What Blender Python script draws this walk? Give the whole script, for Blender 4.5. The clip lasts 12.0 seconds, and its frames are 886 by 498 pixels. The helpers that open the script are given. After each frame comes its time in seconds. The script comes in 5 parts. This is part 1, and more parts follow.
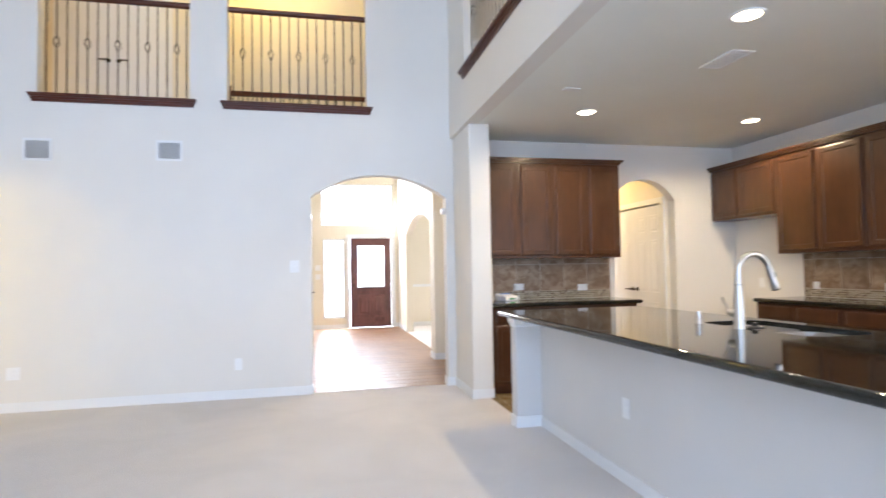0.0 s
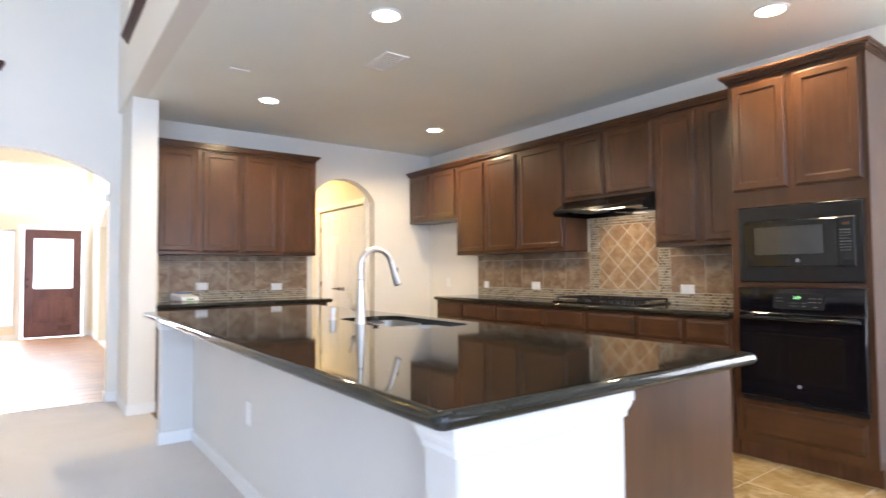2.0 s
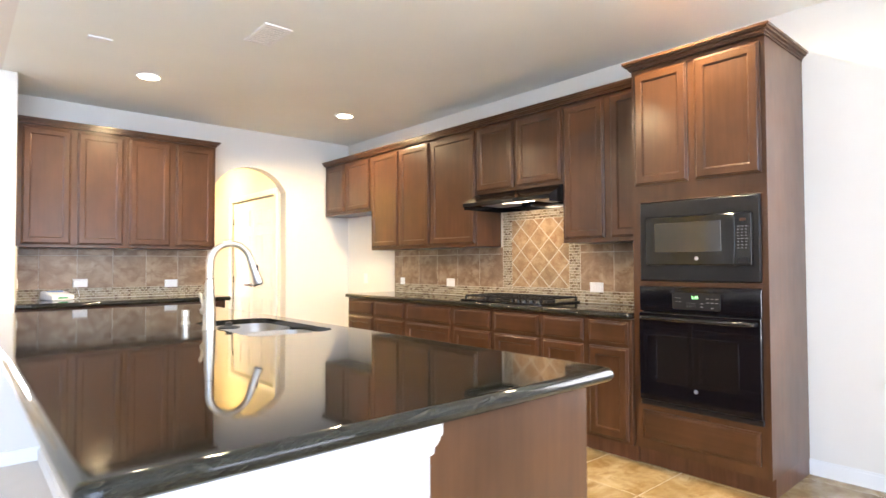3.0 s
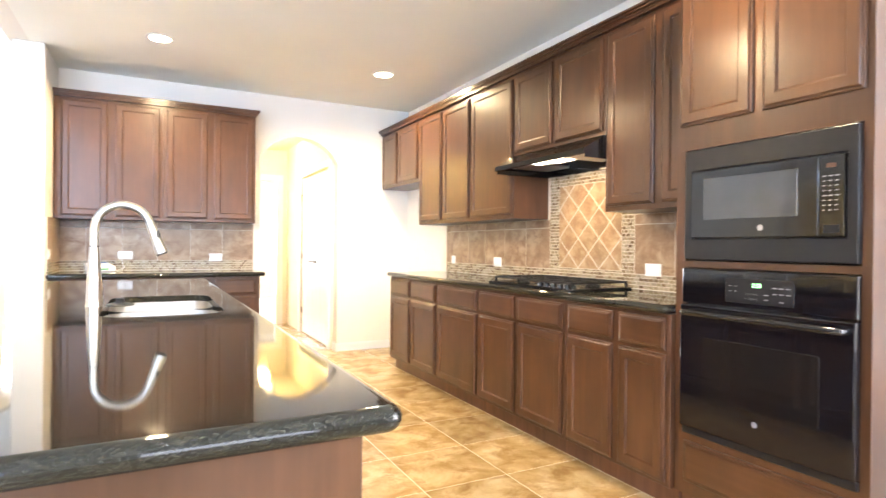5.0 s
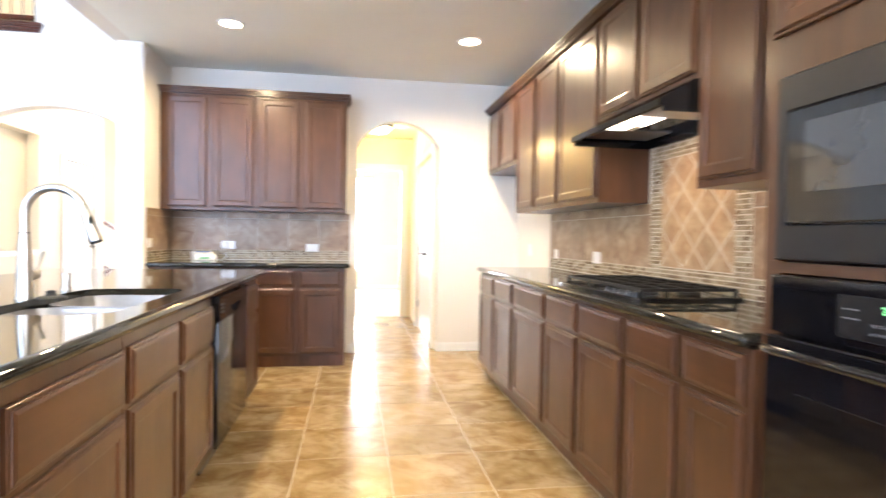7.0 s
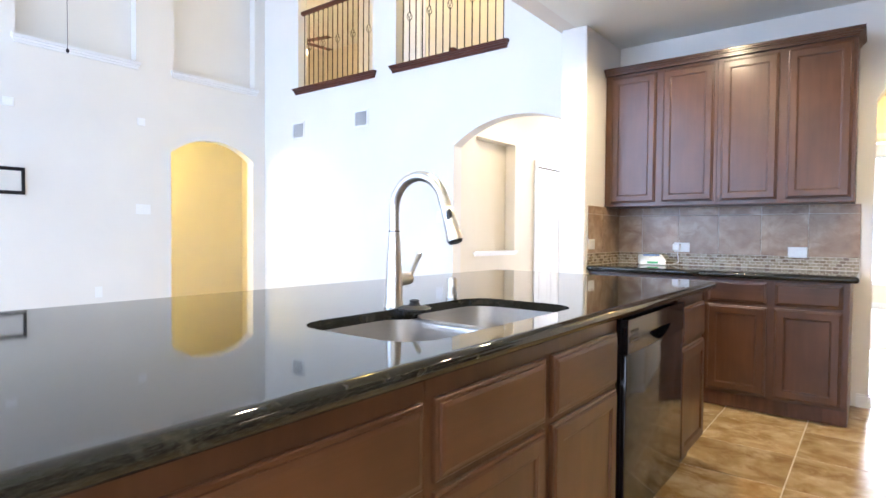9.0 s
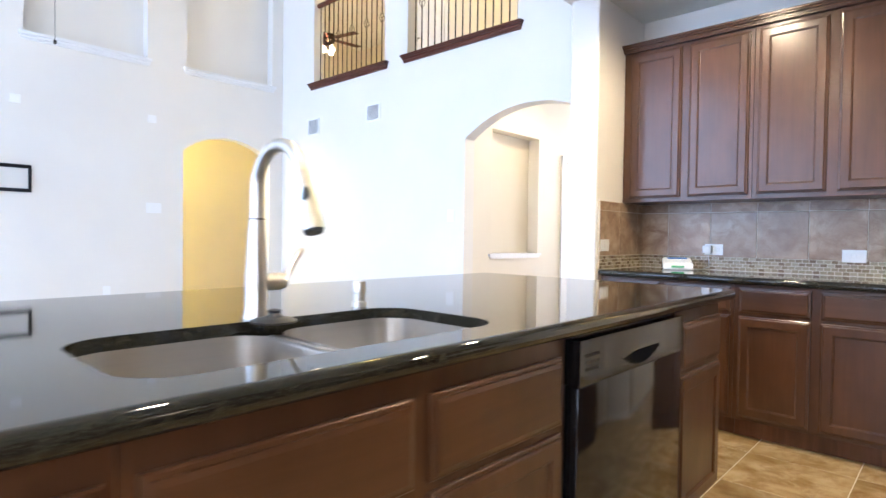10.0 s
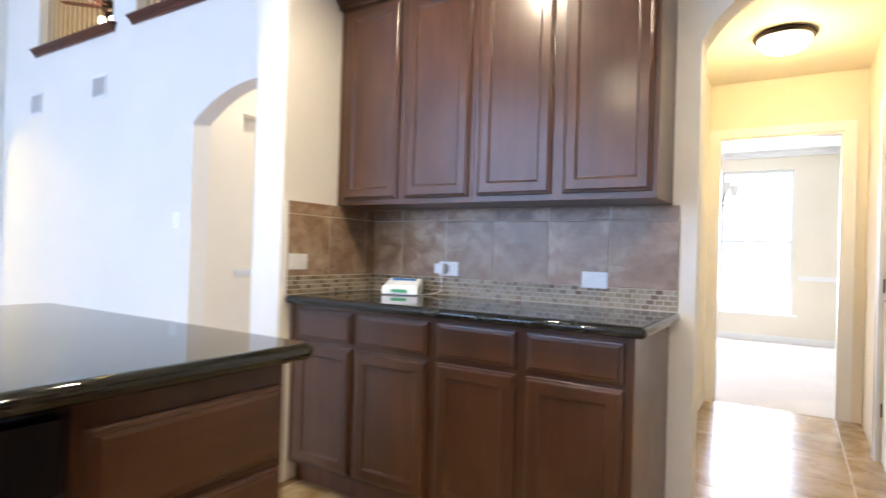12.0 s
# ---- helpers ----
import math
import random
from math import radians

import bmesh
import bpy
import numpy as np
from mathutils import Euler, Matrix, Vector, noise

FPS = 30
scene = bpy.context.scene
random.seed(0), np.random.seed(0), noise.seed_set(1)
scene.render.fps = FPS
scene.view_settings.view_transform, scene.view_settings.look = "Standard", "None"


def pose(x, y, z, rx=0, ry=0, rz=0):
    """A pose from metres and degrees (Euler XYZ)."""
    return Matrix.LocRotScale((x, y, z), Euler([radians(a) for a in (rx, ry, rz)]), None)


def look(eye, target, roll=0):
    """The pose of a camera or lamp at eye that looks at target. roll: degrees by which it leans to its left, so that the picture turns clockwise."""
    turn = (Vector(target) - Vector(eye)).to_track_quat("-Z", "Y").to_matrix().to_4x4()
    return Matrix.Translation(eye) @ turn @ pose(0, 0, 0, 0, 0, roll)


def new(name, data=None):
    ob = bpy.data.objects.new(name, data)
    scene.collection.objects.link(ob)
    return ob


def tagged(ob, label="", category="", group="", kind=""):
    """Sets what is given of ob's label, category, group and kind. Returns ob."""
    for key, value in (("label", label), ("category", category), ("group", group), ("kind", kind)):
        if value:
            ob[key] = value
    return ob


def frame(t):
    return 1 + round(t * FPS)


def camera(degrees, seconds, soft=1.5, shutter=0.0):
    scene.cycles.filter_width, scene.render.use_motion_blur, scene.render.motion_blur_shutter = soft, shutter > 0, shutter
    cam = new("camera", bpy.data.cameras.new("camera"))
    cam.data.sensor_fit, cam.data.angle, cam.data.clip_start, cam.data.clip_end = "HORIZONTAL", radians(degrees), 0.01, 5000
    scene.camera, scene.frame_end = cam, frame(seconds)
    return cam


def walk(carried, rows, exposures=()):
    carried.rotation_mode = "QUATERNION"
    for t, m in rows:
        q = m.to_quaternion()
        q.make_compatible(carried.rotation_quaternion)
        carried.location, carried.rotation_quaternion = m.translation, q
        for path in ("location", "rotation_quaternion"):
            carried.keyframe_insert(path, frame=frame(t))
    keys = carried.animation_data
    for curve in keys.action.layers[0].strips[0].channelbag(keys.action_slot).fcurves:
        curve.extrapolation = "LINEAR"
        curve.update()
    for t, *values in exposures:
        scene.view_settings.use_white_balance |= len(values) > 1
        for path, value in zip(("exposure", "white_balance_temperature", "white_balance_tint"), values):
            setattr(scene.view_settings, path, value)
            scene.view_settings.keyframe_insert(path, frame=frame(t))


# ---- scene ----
cam = camera(76.7, 12.0, shutter=0.5)
PATH = [
    (0, (0.04, -0.367, 1.259), (0.468, 1.586, 1.335), -1.0),
    (0.5, (0.3, -0.429, 1.266), (0.904, 1.475, 1.366), -0.9),
    (1, (0.529, -0.513, 1.253), (1.31, 1.325, 1.358), -0.4),
    (1.5, (0.686, -0.533, 1.219), (1.683, 1.198, 1.308), -0.5),
    (2, (0.815, -0.441, 1.199), (1.999, 1.168, 1.276), -0.4),
    (2.5, (1.087, -0.438, 1.185), (2.387, 1.08, 1.245), -0.3),
    (3, (1.339, -0.44, 1.218), (2.656, 1.064, 1.272), -0.2),
    (3.2, (1.44, -0.419, 1.227), (2.755, 1.086, 1.275), -0.4),
    (4.8, (2.351, -0.361, 1.153), (3.364, 1.363, 1.154), 0.6),
    (5, (2.449, -0.333, 1.165), (3.37, 1.443, 1.155), 0.5),
    (5.5, (2.718, -0.298, 1.143), (3.486, 1.548, 1.136), 0.7),
    (6, (3.035, -0.286, 1.146), (3.643, 1.619, 1.123), 0.8),
    (6.5, (3.245, -0.242, 1.151), (3.776, 1.686, 1.108), 1.0),
    (7, (3.414, 0.04, 1.162), (3.726, 2.015, 1.119), 0.9),
    (7.5, (3.482, 0.238, 1.17), (3.188, 2.213, 1.12), 0.35),
    (7.7, (3.505, 0.315, 1.175), (2.958, 2.238, 1.12), 0.4),
    (9.3, (3.429, 1.141, 1.144), (2.177, 2.699, 1.096), 0.6),
    (9.5, (3.432, 1.266, 1.148), (2.157, 2.807, 1.104), 0.7),
    (10, (3.486, 1.58, 1.117), (2.121, 3.041, 1.073), 0.8),
    (10.5, (3.503, 1.943, 1.15), (2.139, 3.404, 1.112), 0.9),
    (11, (3.627, 2.301, 1.155), (2.397, 3.878, 1.124), 1.3),
    (11.5, (3.716, 2.66, 1.142), (2.556, 4.29, 1.134), 1.4),
    (12, (3.766, 3.103, 1.142), (2.71, 4.801, 1.153), 1.7),
]
EXPOSURES = [(0, -0.27), (1.5, -0.17), (2.5, 0.3), (3.2, 0.78), (4.8, 1.22), (5.5, 1.1), (6.5, 0.87), (7.5, 0.6), (9.3, 0.33), (10.5, 0.31), (12, 0.05)]
KELVIN = [5620, 5660, 5900, 6050, 6050, 6000, 5800, 5550, 5250, 5200, 5100]
EXPOSURES = [(t, stops, k, 16.0) for (t, stops), k in zip(EXPOSURES, KELVIN)]
walk(cam, [(t, look(eye, target, roll)) for t, eye, target, roll in PATH], EXPOSURES)

# ---- plan, in metres ----
YW = 5.66      # back wall of kitchen and living room
XR = 5.09      # kitchen's outer wall
XL = -3.34     # living room's side wall
YS = -4.2      # wall behind the camera, with the tall windows
ZK = 2.72      # kitchen ceiling
ZG = 5.60      # living room ceiling
ZU = 3.0       # upper floor
YF = 12.4      # front of the house
T = 0.14       # wall thickness

# ---- world, sun, large lights ----
sky_world = bpy.data.worlds.new("sky")
scene.world = sky_world
sky_world.use_nodes = True
wn = sky_world.node_tree.nodes
sky = wn.new("ShaderNodeTexSky")
sky.sky_type, sky.sun_disc = "NISHITA", False
sky.sun_elevation, sky.sun_rotation = radians(62), radians(200)
wn["Background"].inputs["Strength"].default_value = 0.12
sky_world.node_tree.links.new(sky.outputs[0], wn["Background"].inputs["Color"])


def lamp(name, kind, m, energy, colour, **more):
    data = bpy.data.lights.new(name, kind)
    data.energy, data.color = energy, colour
    for key, value in more.items():
        if key == "size":
            data.shape, data.size, data.size_y = "RECTANGLE", value[0], value[1]
        elif key == "disk":
            data.shape, data.size = "DISK", value
        elif key == "angle":
            data.angle = value
        elif key == "radius":
            data.shadow_soft_size = value
        elif key == "spot":
            data.spot_size, data.spot_blend = radians(value), 0.5
    ob = new(name, data)
    ob.matrix_world = m
    return ob


DAY = (0.66, 0.81, 1.0)
WARM = (1.0, 0.74, 0.42)
sun_dir = Vector((-0.3, -0.75, 1.35))
lamp("sun", "SUN", look(sun_dir * 10, (0, 0, 0)), 3.0, (1.0, 0.95, 0.88), angle=radians(0.5))
# area lamps in place of sky light through the tall windows behind the camera and the kitchen's side window
for wx, watts in ((-2.45, 145), (-0.75, 130), (0.95, 95)):
    lamp("window_light", "AREA", look((wx, YS + 0.02, 2.45), (wx, 0, 1.5)), watts, DAY, size=(1.25, 4.3))
# added fill at an assumed window, tilted up to brighten ceiling and short run
lamp("window_light", "AREA", look((3.5, YS + 0.02, 1.45), (3.5, 0, 2.2)), 46, (0.92, 0.95, 1.0), size=(1.7, 1.9))
# added tilt: aimed upward so the side window's lamp brightens the ceiling
lamp("window_light", "AREA", look((XR - 0.02, -0.6, 1.5), (0, -0.6, 2.9)), 30, (1.0, 0.94, 0.83), size=(1.5, 1.7))
# the same stand-in lamps at the front of the house: transom, sidelight and dining window
lamp("window_light", "AREA", look((0.86, YF - 0.03, 2.8), (0.86, 6, 0.6)), 150, (1.0, 0.96, 0.91), size=(1.6, 0.95))
lamp("window_light", "AREA", look((0.33, YF - 0.03, 1.1), (0.33, 6, 0.9)), 75, (1.0, 0.96, 0.91), size=(0.44, 1.7))
lamp("window_light", "AREA", look((3.3, YF - 0.03, 1.45), (3.3, 6, 1.0)), 75, (1.0, 0.95, 0.86), size=(0.85, 1.95))

# ---- materials ----


def material(name):
    m = bpy.data.materials.new(name)
    m.use_nodes = True
    nt = m.node_tree
    return m, nt, nt.nodes["Principled BSDF"]


def coords(nt, scale=(1, 1, 1), by_random=False, rot=(0, 0, 0)):
    tc, mp = nt.nodes.new("ShaderNodeTexCoord"), nt.nodes.new("ShaderNodeMapping")
    mp.inputs["Scale"].default_value = scale
    mp.inputs["Rotation"].default_value = [radians(a) for a in rot]
    nt.links.new(tc.outputs["Object"], mp.inputs["Vector"])
    if by_random:
        info, mul = nt.nodes.new("ShaderNodeObjectInfo"), nt.nodes.new("ShaderNodeVectorMath")
        mul.operation = "MULTIPLY"
        mul.inputs[1].default_value = (37.0, 23.0, 51.0)
        nt.links.new(info.outputs["Random"], mul.inputs[0])
        nt.links.new(mul.outputs[0], mp.inputs["Location"])
    return mp.outputs[0]


def noise_tex(nt, vec, scale, detail=4.0, rough=0.55, distort=0.0):
    n = nt.nodes.new("ShaderNodeTexNoise")
    n.inputs["Scale"].default_value, n.inputs["Detail"].default_value = scale, detail
    n.inputs["Roughness"].default_value, n.inputs["Distortion"].default_value = rough, distort
    nt.links.new(vec, n.inputs["Vector"])
    return n.outputs["Fac"]


def ramp(nt, fac, stops):
    r = nt.nodes.new("ShaderNodeValToRGB")
    while len(r.color_ramp.elements) < len(stops):
        r.color_ramp.elements.new(0.5)
    for e, (p, c) in zip(r.color_ramp.elements, stops):
        e.position, e.color = p, (*c, 1)
    nt.links.new(fac, r.inputs[0])
    return r.outputs[0]


def mix(nt, a, b, fac, how="MIX"):
    n = nt.nodes.new("ShaderNodeMix")
    n.data_type, n.blend_type = "RGBA", how
    for sock, v in ((n.inputs[6], a), (n.inputs[7], b)):
        if isinstance(v, tuple):
            sock.default_value = (*v, 1)
        else:
            nt.links.new(v, sock)
    if isinstance(fac, float):
        n.inputs[0].default_value = fac
    else:
        nt.links.new(fac, n.inputs[0])
    return n.outputs[2]


def bump(nt, bsdf, height, strength, distance):
    b = nt.nodes.new("ShaderNodeBump")
    b.inputs["Strength"].default_value, b.inputs["Distance"].default_value = strength, distance
    nt.links.new(height, b.inputs["Height"])
    nt.links.new(b.outputs[0], bsdf.inputs["Normal"])


def rough_by(nt, bsdf, fac, lo, hi):
    r = nt.nodes.new("ShaderNodeMapRange")
    r.inputs["To Min"].default_value, r.inputs["To Max"].default_value = lo, hi
    nt.links.new(fac, r.inputs["Value"])
    nt.links.new(r.outputs[0], bsdf.inputs["Roughness"])


def painted(name, a, b, rough=0.6, grain=160, relief=0.15):
    """Wall paint: faint large mottling and the fine roller texture of drywall."""
    m, nt, p = material(name)
    v = coords(nt)
    col = ramp(nt, noise_tex(nt, v, 0.9, 5), [(0.3, a), (0.7, b)])
    nt.links.new(col, p.inputs["Base Color"])
    fine = noise_tex(nt, v, grain, 3)
    bump(nt, p, fine, relief, 0.004)
    rough_by(nt, p, noise_tex(nt, v, 3.0), rough - 0.06, rough + 0.08)
    return m


def plain(name, col, rough=0.4, metal=0.0, wear=0.12, scale=30.0, coat=0.0, relief=0.03):
    m, nt, p = material(name)
    v = coords(nt)
    dark = tuple(c * (1 - wear) for c in col)
    nt.links.new(ramp(nt, noise_tex(nt, v, scale, 4), [(0.3, dark), (0.7, col)]), p.inputs["Base Color"])
    p.inputs["Metallic"].default_value = metal
    p.inputs["Coat Weight"].default_value = coat
    rough_by(nt, p, noise_tex(nt, v, scale * 0.3), rough * 0.85, min(1, rough * 1.2))
    bump(nt, p, noise_tex(nt, v, scale * 6), relief, 0.001)
    return m


def wood(name, dark, mid, light, rough=0.34, along=2):
    """Stained maple: long grain along one axis, cloudy blotches, satin varnish."""
    m, nt, p = material(name)
    sc = [26.0, 26.0, 26.0]
    sc[along] = 1.6
    v = coords(nt, sc, True)
    soft = coords(nt, (2.2, 2.2, 1.4), True)
    grain = ramp(nt, noise_tex(nt, v, 1.0, 6, 0.62, 0.6), [(0.28, dark), (0.5, mid), (0.74, light)])
    blotch = ramp(nt, noise_tex(nt, soft, 1.6, 3), [(0.3, (0.70, 0.69, 0.68)), (0.5, (0.95, 0.95, 0.95)), (0.72, (1.2, 1.18, 1.15))])
    nt.links.new(mix(nt, grain, blotch, 1.0, "MULTIPLY"), p.inputs["Base Color"])
    rough_by(nt, p, noise_tex(nt, soft, 4.0), rough - 0.05, rough + 0.08)
    bump(nt, p, noise_tex(nt, v, 3.0, 4), 0.025, 0.001)
    p.inputs["Specular IOR Level"].default_value = 0.2
    p.inputs["Coat Weight"].default_value = 0.55
    p.inputs["Coat Roughness"].default_value = 0.2
    return m


def stone_tile(name, cols, scale=3.0, rough=0.25, veins=(0.5, 0.36, 0.22)):
    """Glazed stone-look ceramic: cloudy tones with rusty drifts, each tile its own."""
    m, nt, p = material(name)
    v = coords(nt, (1, 1, 1), True)
    big = noise_tex(nt, v, scale, 7, 0.62, 0.4)
    c = ramp(nt, big, [(0.28, cols[0]), (0.45, cols[1]), (0.58, cols[2]), (0.76, cols[3])])
    streak = coords(nt, (1.1, 1.35, 1.2), True, (20, 30, 35))
    drift = ramp(nt, noise_tex(nt, streak, scale * 1.3, 8, 0.68, 0.5), [(0.46, (0, 0, 0)), (0.64, (0.9, 0.9, 0.9))])
    c = mix(nt, c, veins, drift)
    info = nt.nodes.new("ShaderNodeObjectInfo")
    tone = ramp(nt, info.outputs["Random"], [(0.0, (0.84, 0.84, 0.85)), (1.0, (1.1, 1.08, 1.05))])
    c = mix(nt, c, tone, 1.0, "MULTIPLY")
    nt.links.new(c, p.inputs["Base Color"])
    rough_by(nt, p, big, rough - 0.06, rough + 0.1)
    bump(nt, p, noise_tex(nt, v, scale * 5, 4), 0.05, 0.002)
    return m


def island_tones(name, stops, rough=0.2):
    """Small glass and stone mosaic pieces, each of its own tone."""
    m, nt, p = material(name)
    g = nt.nodes.new("ShaderNodeNewGeometry")
    info = nt.nodes.new("ShaderNodeObjectInfo")
    add = nt.nodes.new("ShaderNodeMath")
    add.operation = "ADD"
    fr = nt.nodes.new("ShaderNodeMath")
    fr.operation = "FRACT"
    nt.links.new(g.outputs["Random Per Island"], add.inputs[0])
    nt.links.new(info.outputs["Random"], add.inputs[1])
    nt.links.new(add.outputs[0], fr.inputs[0])
    r = ramp(nt, fr.outputs[0], stops)
    v = coords(nt)
    nt.links.new(mix(nt, r, ramp(nt, noise_tex(nt, v, 60, 4), [(0.3, (0.8, 0.8, 0.8)), (0.7, (1.1, 1.1, 1.1))]), 1.0, "MULTIPLY"), p.inputs["Base Color"])
    rough_by(nt, p, fr.outputs[0], rough * 0.6, rough * 1.8)
    return m


def granite(name):
    m, nt, p = material(name)
    v = coords(nt)
    vor = nt.nodes.new("ShaderNodeTexVoronoi")
    vor.inputs["Scale"].default_value = 240
    nt.links.new(v, vor.inputs["Vector"])
    fleck = ramp(nt, vor.outputs["Distance"], [(0.05, (0.075, 0.07, 0.05)), (0.3, (0.016, 0.016, 0.012)), (1.0, (0.006, 0.006, 0.006))])
    streak = coords(nt, (1.6, 3.2, 3.0))
    drift = ramp(nt, noise_tex(nt, streak, 7.0, 8, 0.7, 1.0), [(0.55, (0, 0, 0)), (0.8, (0.55, 0.55, 0.55))])
    c = mix(nt, fleck, (0.12, 0.105, 0.075), drift)
    nt.links.new(c, p.inputs["Base Color"])
    p.inputs["Roughness"].default_value = 0.045
    p.inputs["IOR"].default_value = 1.47
    bump(nt, p, noise_tex(nt, v, 9.0, 3), 0.02, 0.001)
    return m


def carpet_mat(name):
    m, nt, p = material(name)
    v = coords(nt)
    tuft = noise_tex(nt, v, 260, 4, 0.7)
    lay = noise_tex(nt, v, 1.3, 5, 0.6, 0.7)
    c = ramp(nt, tuft, [(0.25, (0.68, 0.625, 0.58)), (0.75, (0.88, 0.825, 0.775))])
    c = mix(nt, c, ramp(nt, lay, [(0.35, (0.94, 0.935, 0.93)), (0.65, (1.04, 1.035, 1.03))]), 1.0, "MULTIPLY")
    nt.links.new(c, p.inputs["Base Color"])
    p.inputs["Roughness"].default_value = 0.95
    p.inputs["Sheen Weight"].default_value = 0.3
    bump(nt, p, tuft, 0.7, 0.012)
    return m


def glow(name, col, strength):
    m, nt, p = material(name)
    p.inputs["Base Color"].default_value = (0.8, 0.8, 0.8, 1)
    p.inputs["Emission Color"].default_value = (*col, 1)
    p.inputs["Emission Strength"].default_value = strength
    return m


def brushed(name, col, rough, axis=2):
    """Satin metal: fine lines along one axis in tone and gloss, no relief."""
    m, nt, p = material(name)
    sc = [60.0, 60.0, 60.0]
    sc[axis] = 2.0
    n = noise_tex(nt, coords(nt, sc), 1.0, 3)
    nt.links.new(ramp(nt, n, [(0.3, tuple(c * 0.93 for c in col)), (0.7, col)]), p.inputs["Base Color"])
    p.inputs["Metallic"].default_value = 1.0
    rough_by(nt, p, n, rough - 0.03, rough + 0.03)
    return m


WALL = painted("wall_paint", (0.75, 0.72, 0.665), (0.80, 0.77, 0.71))
CEIL = painted("ceiling_paint", (0.82, 0.83, 0.77), (0.87, 0.88, 0.825), 0.75, 120, 0.35)
CREAM = painted("cream_paint", (0.77, 0.71, 0.58), (0.82, 0.76, 0.63))
TRIM = painted("white_trim_paint", (0.80, 0.80, 0.79), (0.85, 0.85, 0.84), 0.32, 40, 0.03)
ISLAND_PAINT = painted("island_wall_paint", (0.66, 0.645, 0.62), (0.70, 0.685, 0.66), 0.5, 140, 0.1)
CAB = wood("cabinet_wood", (0.063, 0.0262, 0.0108), (0.074, 0.0310, 0.0128), (0.086, 0.0365, 0.0152))
CAB_H = wood("cabinet_wood_cross", (0.063, 0.0262, 0.0108), (0.074, 0.0310, 0.0128), (0.086, 0.0365, 0.0152), along=0)
CAB_IN = wood("cabinet_side_wood", (0.075, 0.028, 0.013), (0.10, 0.039, 0.018), (0.135, 0.055, 0.028))
RAIL_WOOD = wood("rail_wood", (0.055, 0.014, 0.008), (0.085, 0.022, 0.012), (0.12, 0.036, 0.02), 0.3, 0)
DOOR_WOOD = wood("door_wood", (0.105, 0.042, 0.036), (0.15, 0.060, 0.050), (0.19, 0.080, 0.064), 0.35)
GRANITE = granite("black_granite")
CARPET = carpet_mat("beige_carpet")
FLOOR_TILE = stone_tile("floor_tile_glaze", ((0.235, 0.152, 0.058), (0.345, 0.245, 0.112), (0.43, 0.33, 0.18), (0.53, 0.435, 0.285)), 4.2, 0.2, (0.235, 0.142, 0.05))
WALL_TILE = stone_tile("wall_tile_glaze", ((0.19, 0.112, 0.06), (0.29, 0.195, 0.117), (0.39, 0.29, 0.19), (0.49, 0.39, 0.28)), 6.0, 0.3, (0.20, 0.112, 0.055))
DIAMOND_TILE = stone_tile("diamond_tile_glaze", ((0.22, 0.135, 0.062), (0.33, 0.22, 0.112), (0.41, 0.29, 0.16), (0.50, 0.385, 0.24)), 11.0, 0.3, (0.28, 0.155, 0.07))
PLANK_TILE = stone_tile("foyer_plank_glaze", ((0.17, 0.085, 0.04), (0.24, 0.125, 0.06), (0.30, 0.17, 0.09), (0.36, 0.22, 0.125)), 4.0, 0.36, (0.26, 0.15, 0.08))
GROUT = plain("grout", (0.62, 0.55, 0.44), 0.9, 0, 0.2, 60)
FLOOR_GROUT = plain("floor_grout", (0.62, 0.54, 0.42), 0.9, 0, 0.25, 40)
MOSAIC = island_tones("mosaic_glass", [(0.0, (0.15, 0.10, 0.06)), (0.2, (0.21, 0.155, 0.09)), (0.4, (0.28, 0.225, 0.14)), (0.7, (0.33, 0.28, 0.18)), (0.88, (0.25, 0.205, 0.13)), (1.0, (0.38, 0.33, 0.23))])
BLACK = plain("black_enamel", (0.008, 0.008, 0.009), 0.08, 0, 0.3, 20, 0.0)
BLACK_SATIN = plain("black_satin", (0.011, 0.011, 0.013), 0.3, 0, 0.3, 30)
BLACK_SATIN.node_tree.nodes["Principled BSDF"].inputs["Specular IOR Level"].default_value = 0.32
BLACK_GLASS = plain("black_glass", (0.005, 0.005, 0.007), 0.05, 0, 0.2, 8, 0.0, 0.0)
WINDOW_GLASS = plain("oven_window_glass", (0.03, 0.032, 0.036), 0.04, 0, 0.2, 8, 0.6, 0.0)
OVEN_GLASS = plain("oven_door_window", (0.008, 0.007, 0.007), 0.06, 0, 0.2, 8, 0.0, 0.0)
IRON = plain("wrought_iron", (0.016, 0.013, 0.012), 0.45, 0.6, 0.3, 80)
CAST = plain("cast_iron", (0.014, 0.014, 0.014), 0.5, 0.3, 0.3, 120, 0, 0.2)
STEEL = brushed("stainless_steel", (0.51, 0.48, 0.435), 0.35, 1)
NICKEL = brushed("brushed_nickel", (0.64, 0.615, 0.57), 0.31, 2)
BRONZE = plain("oil_rubbed_bronze", (0.05, 0.035, 0.022), 0.35, 0.9, 0.3, 40)
PLASTIC = plain("white_plastic", (0.88, 0.88, 0.87), 0.35, 0, 0.06, 60)
DARK_PLASTIC = plain("dark_plastic", (0.02, 0.02, 0.02), 0.5, 0, 0.2, 60)
BLUE_PLASTIC = plain("blue_plastic", (0.05, 0.16, 0.42), 0.4, 0, 0.1, 60)
GREEN_LED = glow("green_display", (0.12, 1.0, 0.15), 2.5)
GREEN_LABEL = plain("green_label", (0.06, 0.35, 0.14), 0.5)
GREY_MARK = plain("printed_grey", (0.24, 0.24, 0.26), 0.5)
FILTER = brushed("hood_filter_metal", (0.5, 0.5, 0.5), 0.35, 0)
LED = glow("downlight_glow", (1.0, 0.82, 0.50), 15.0)
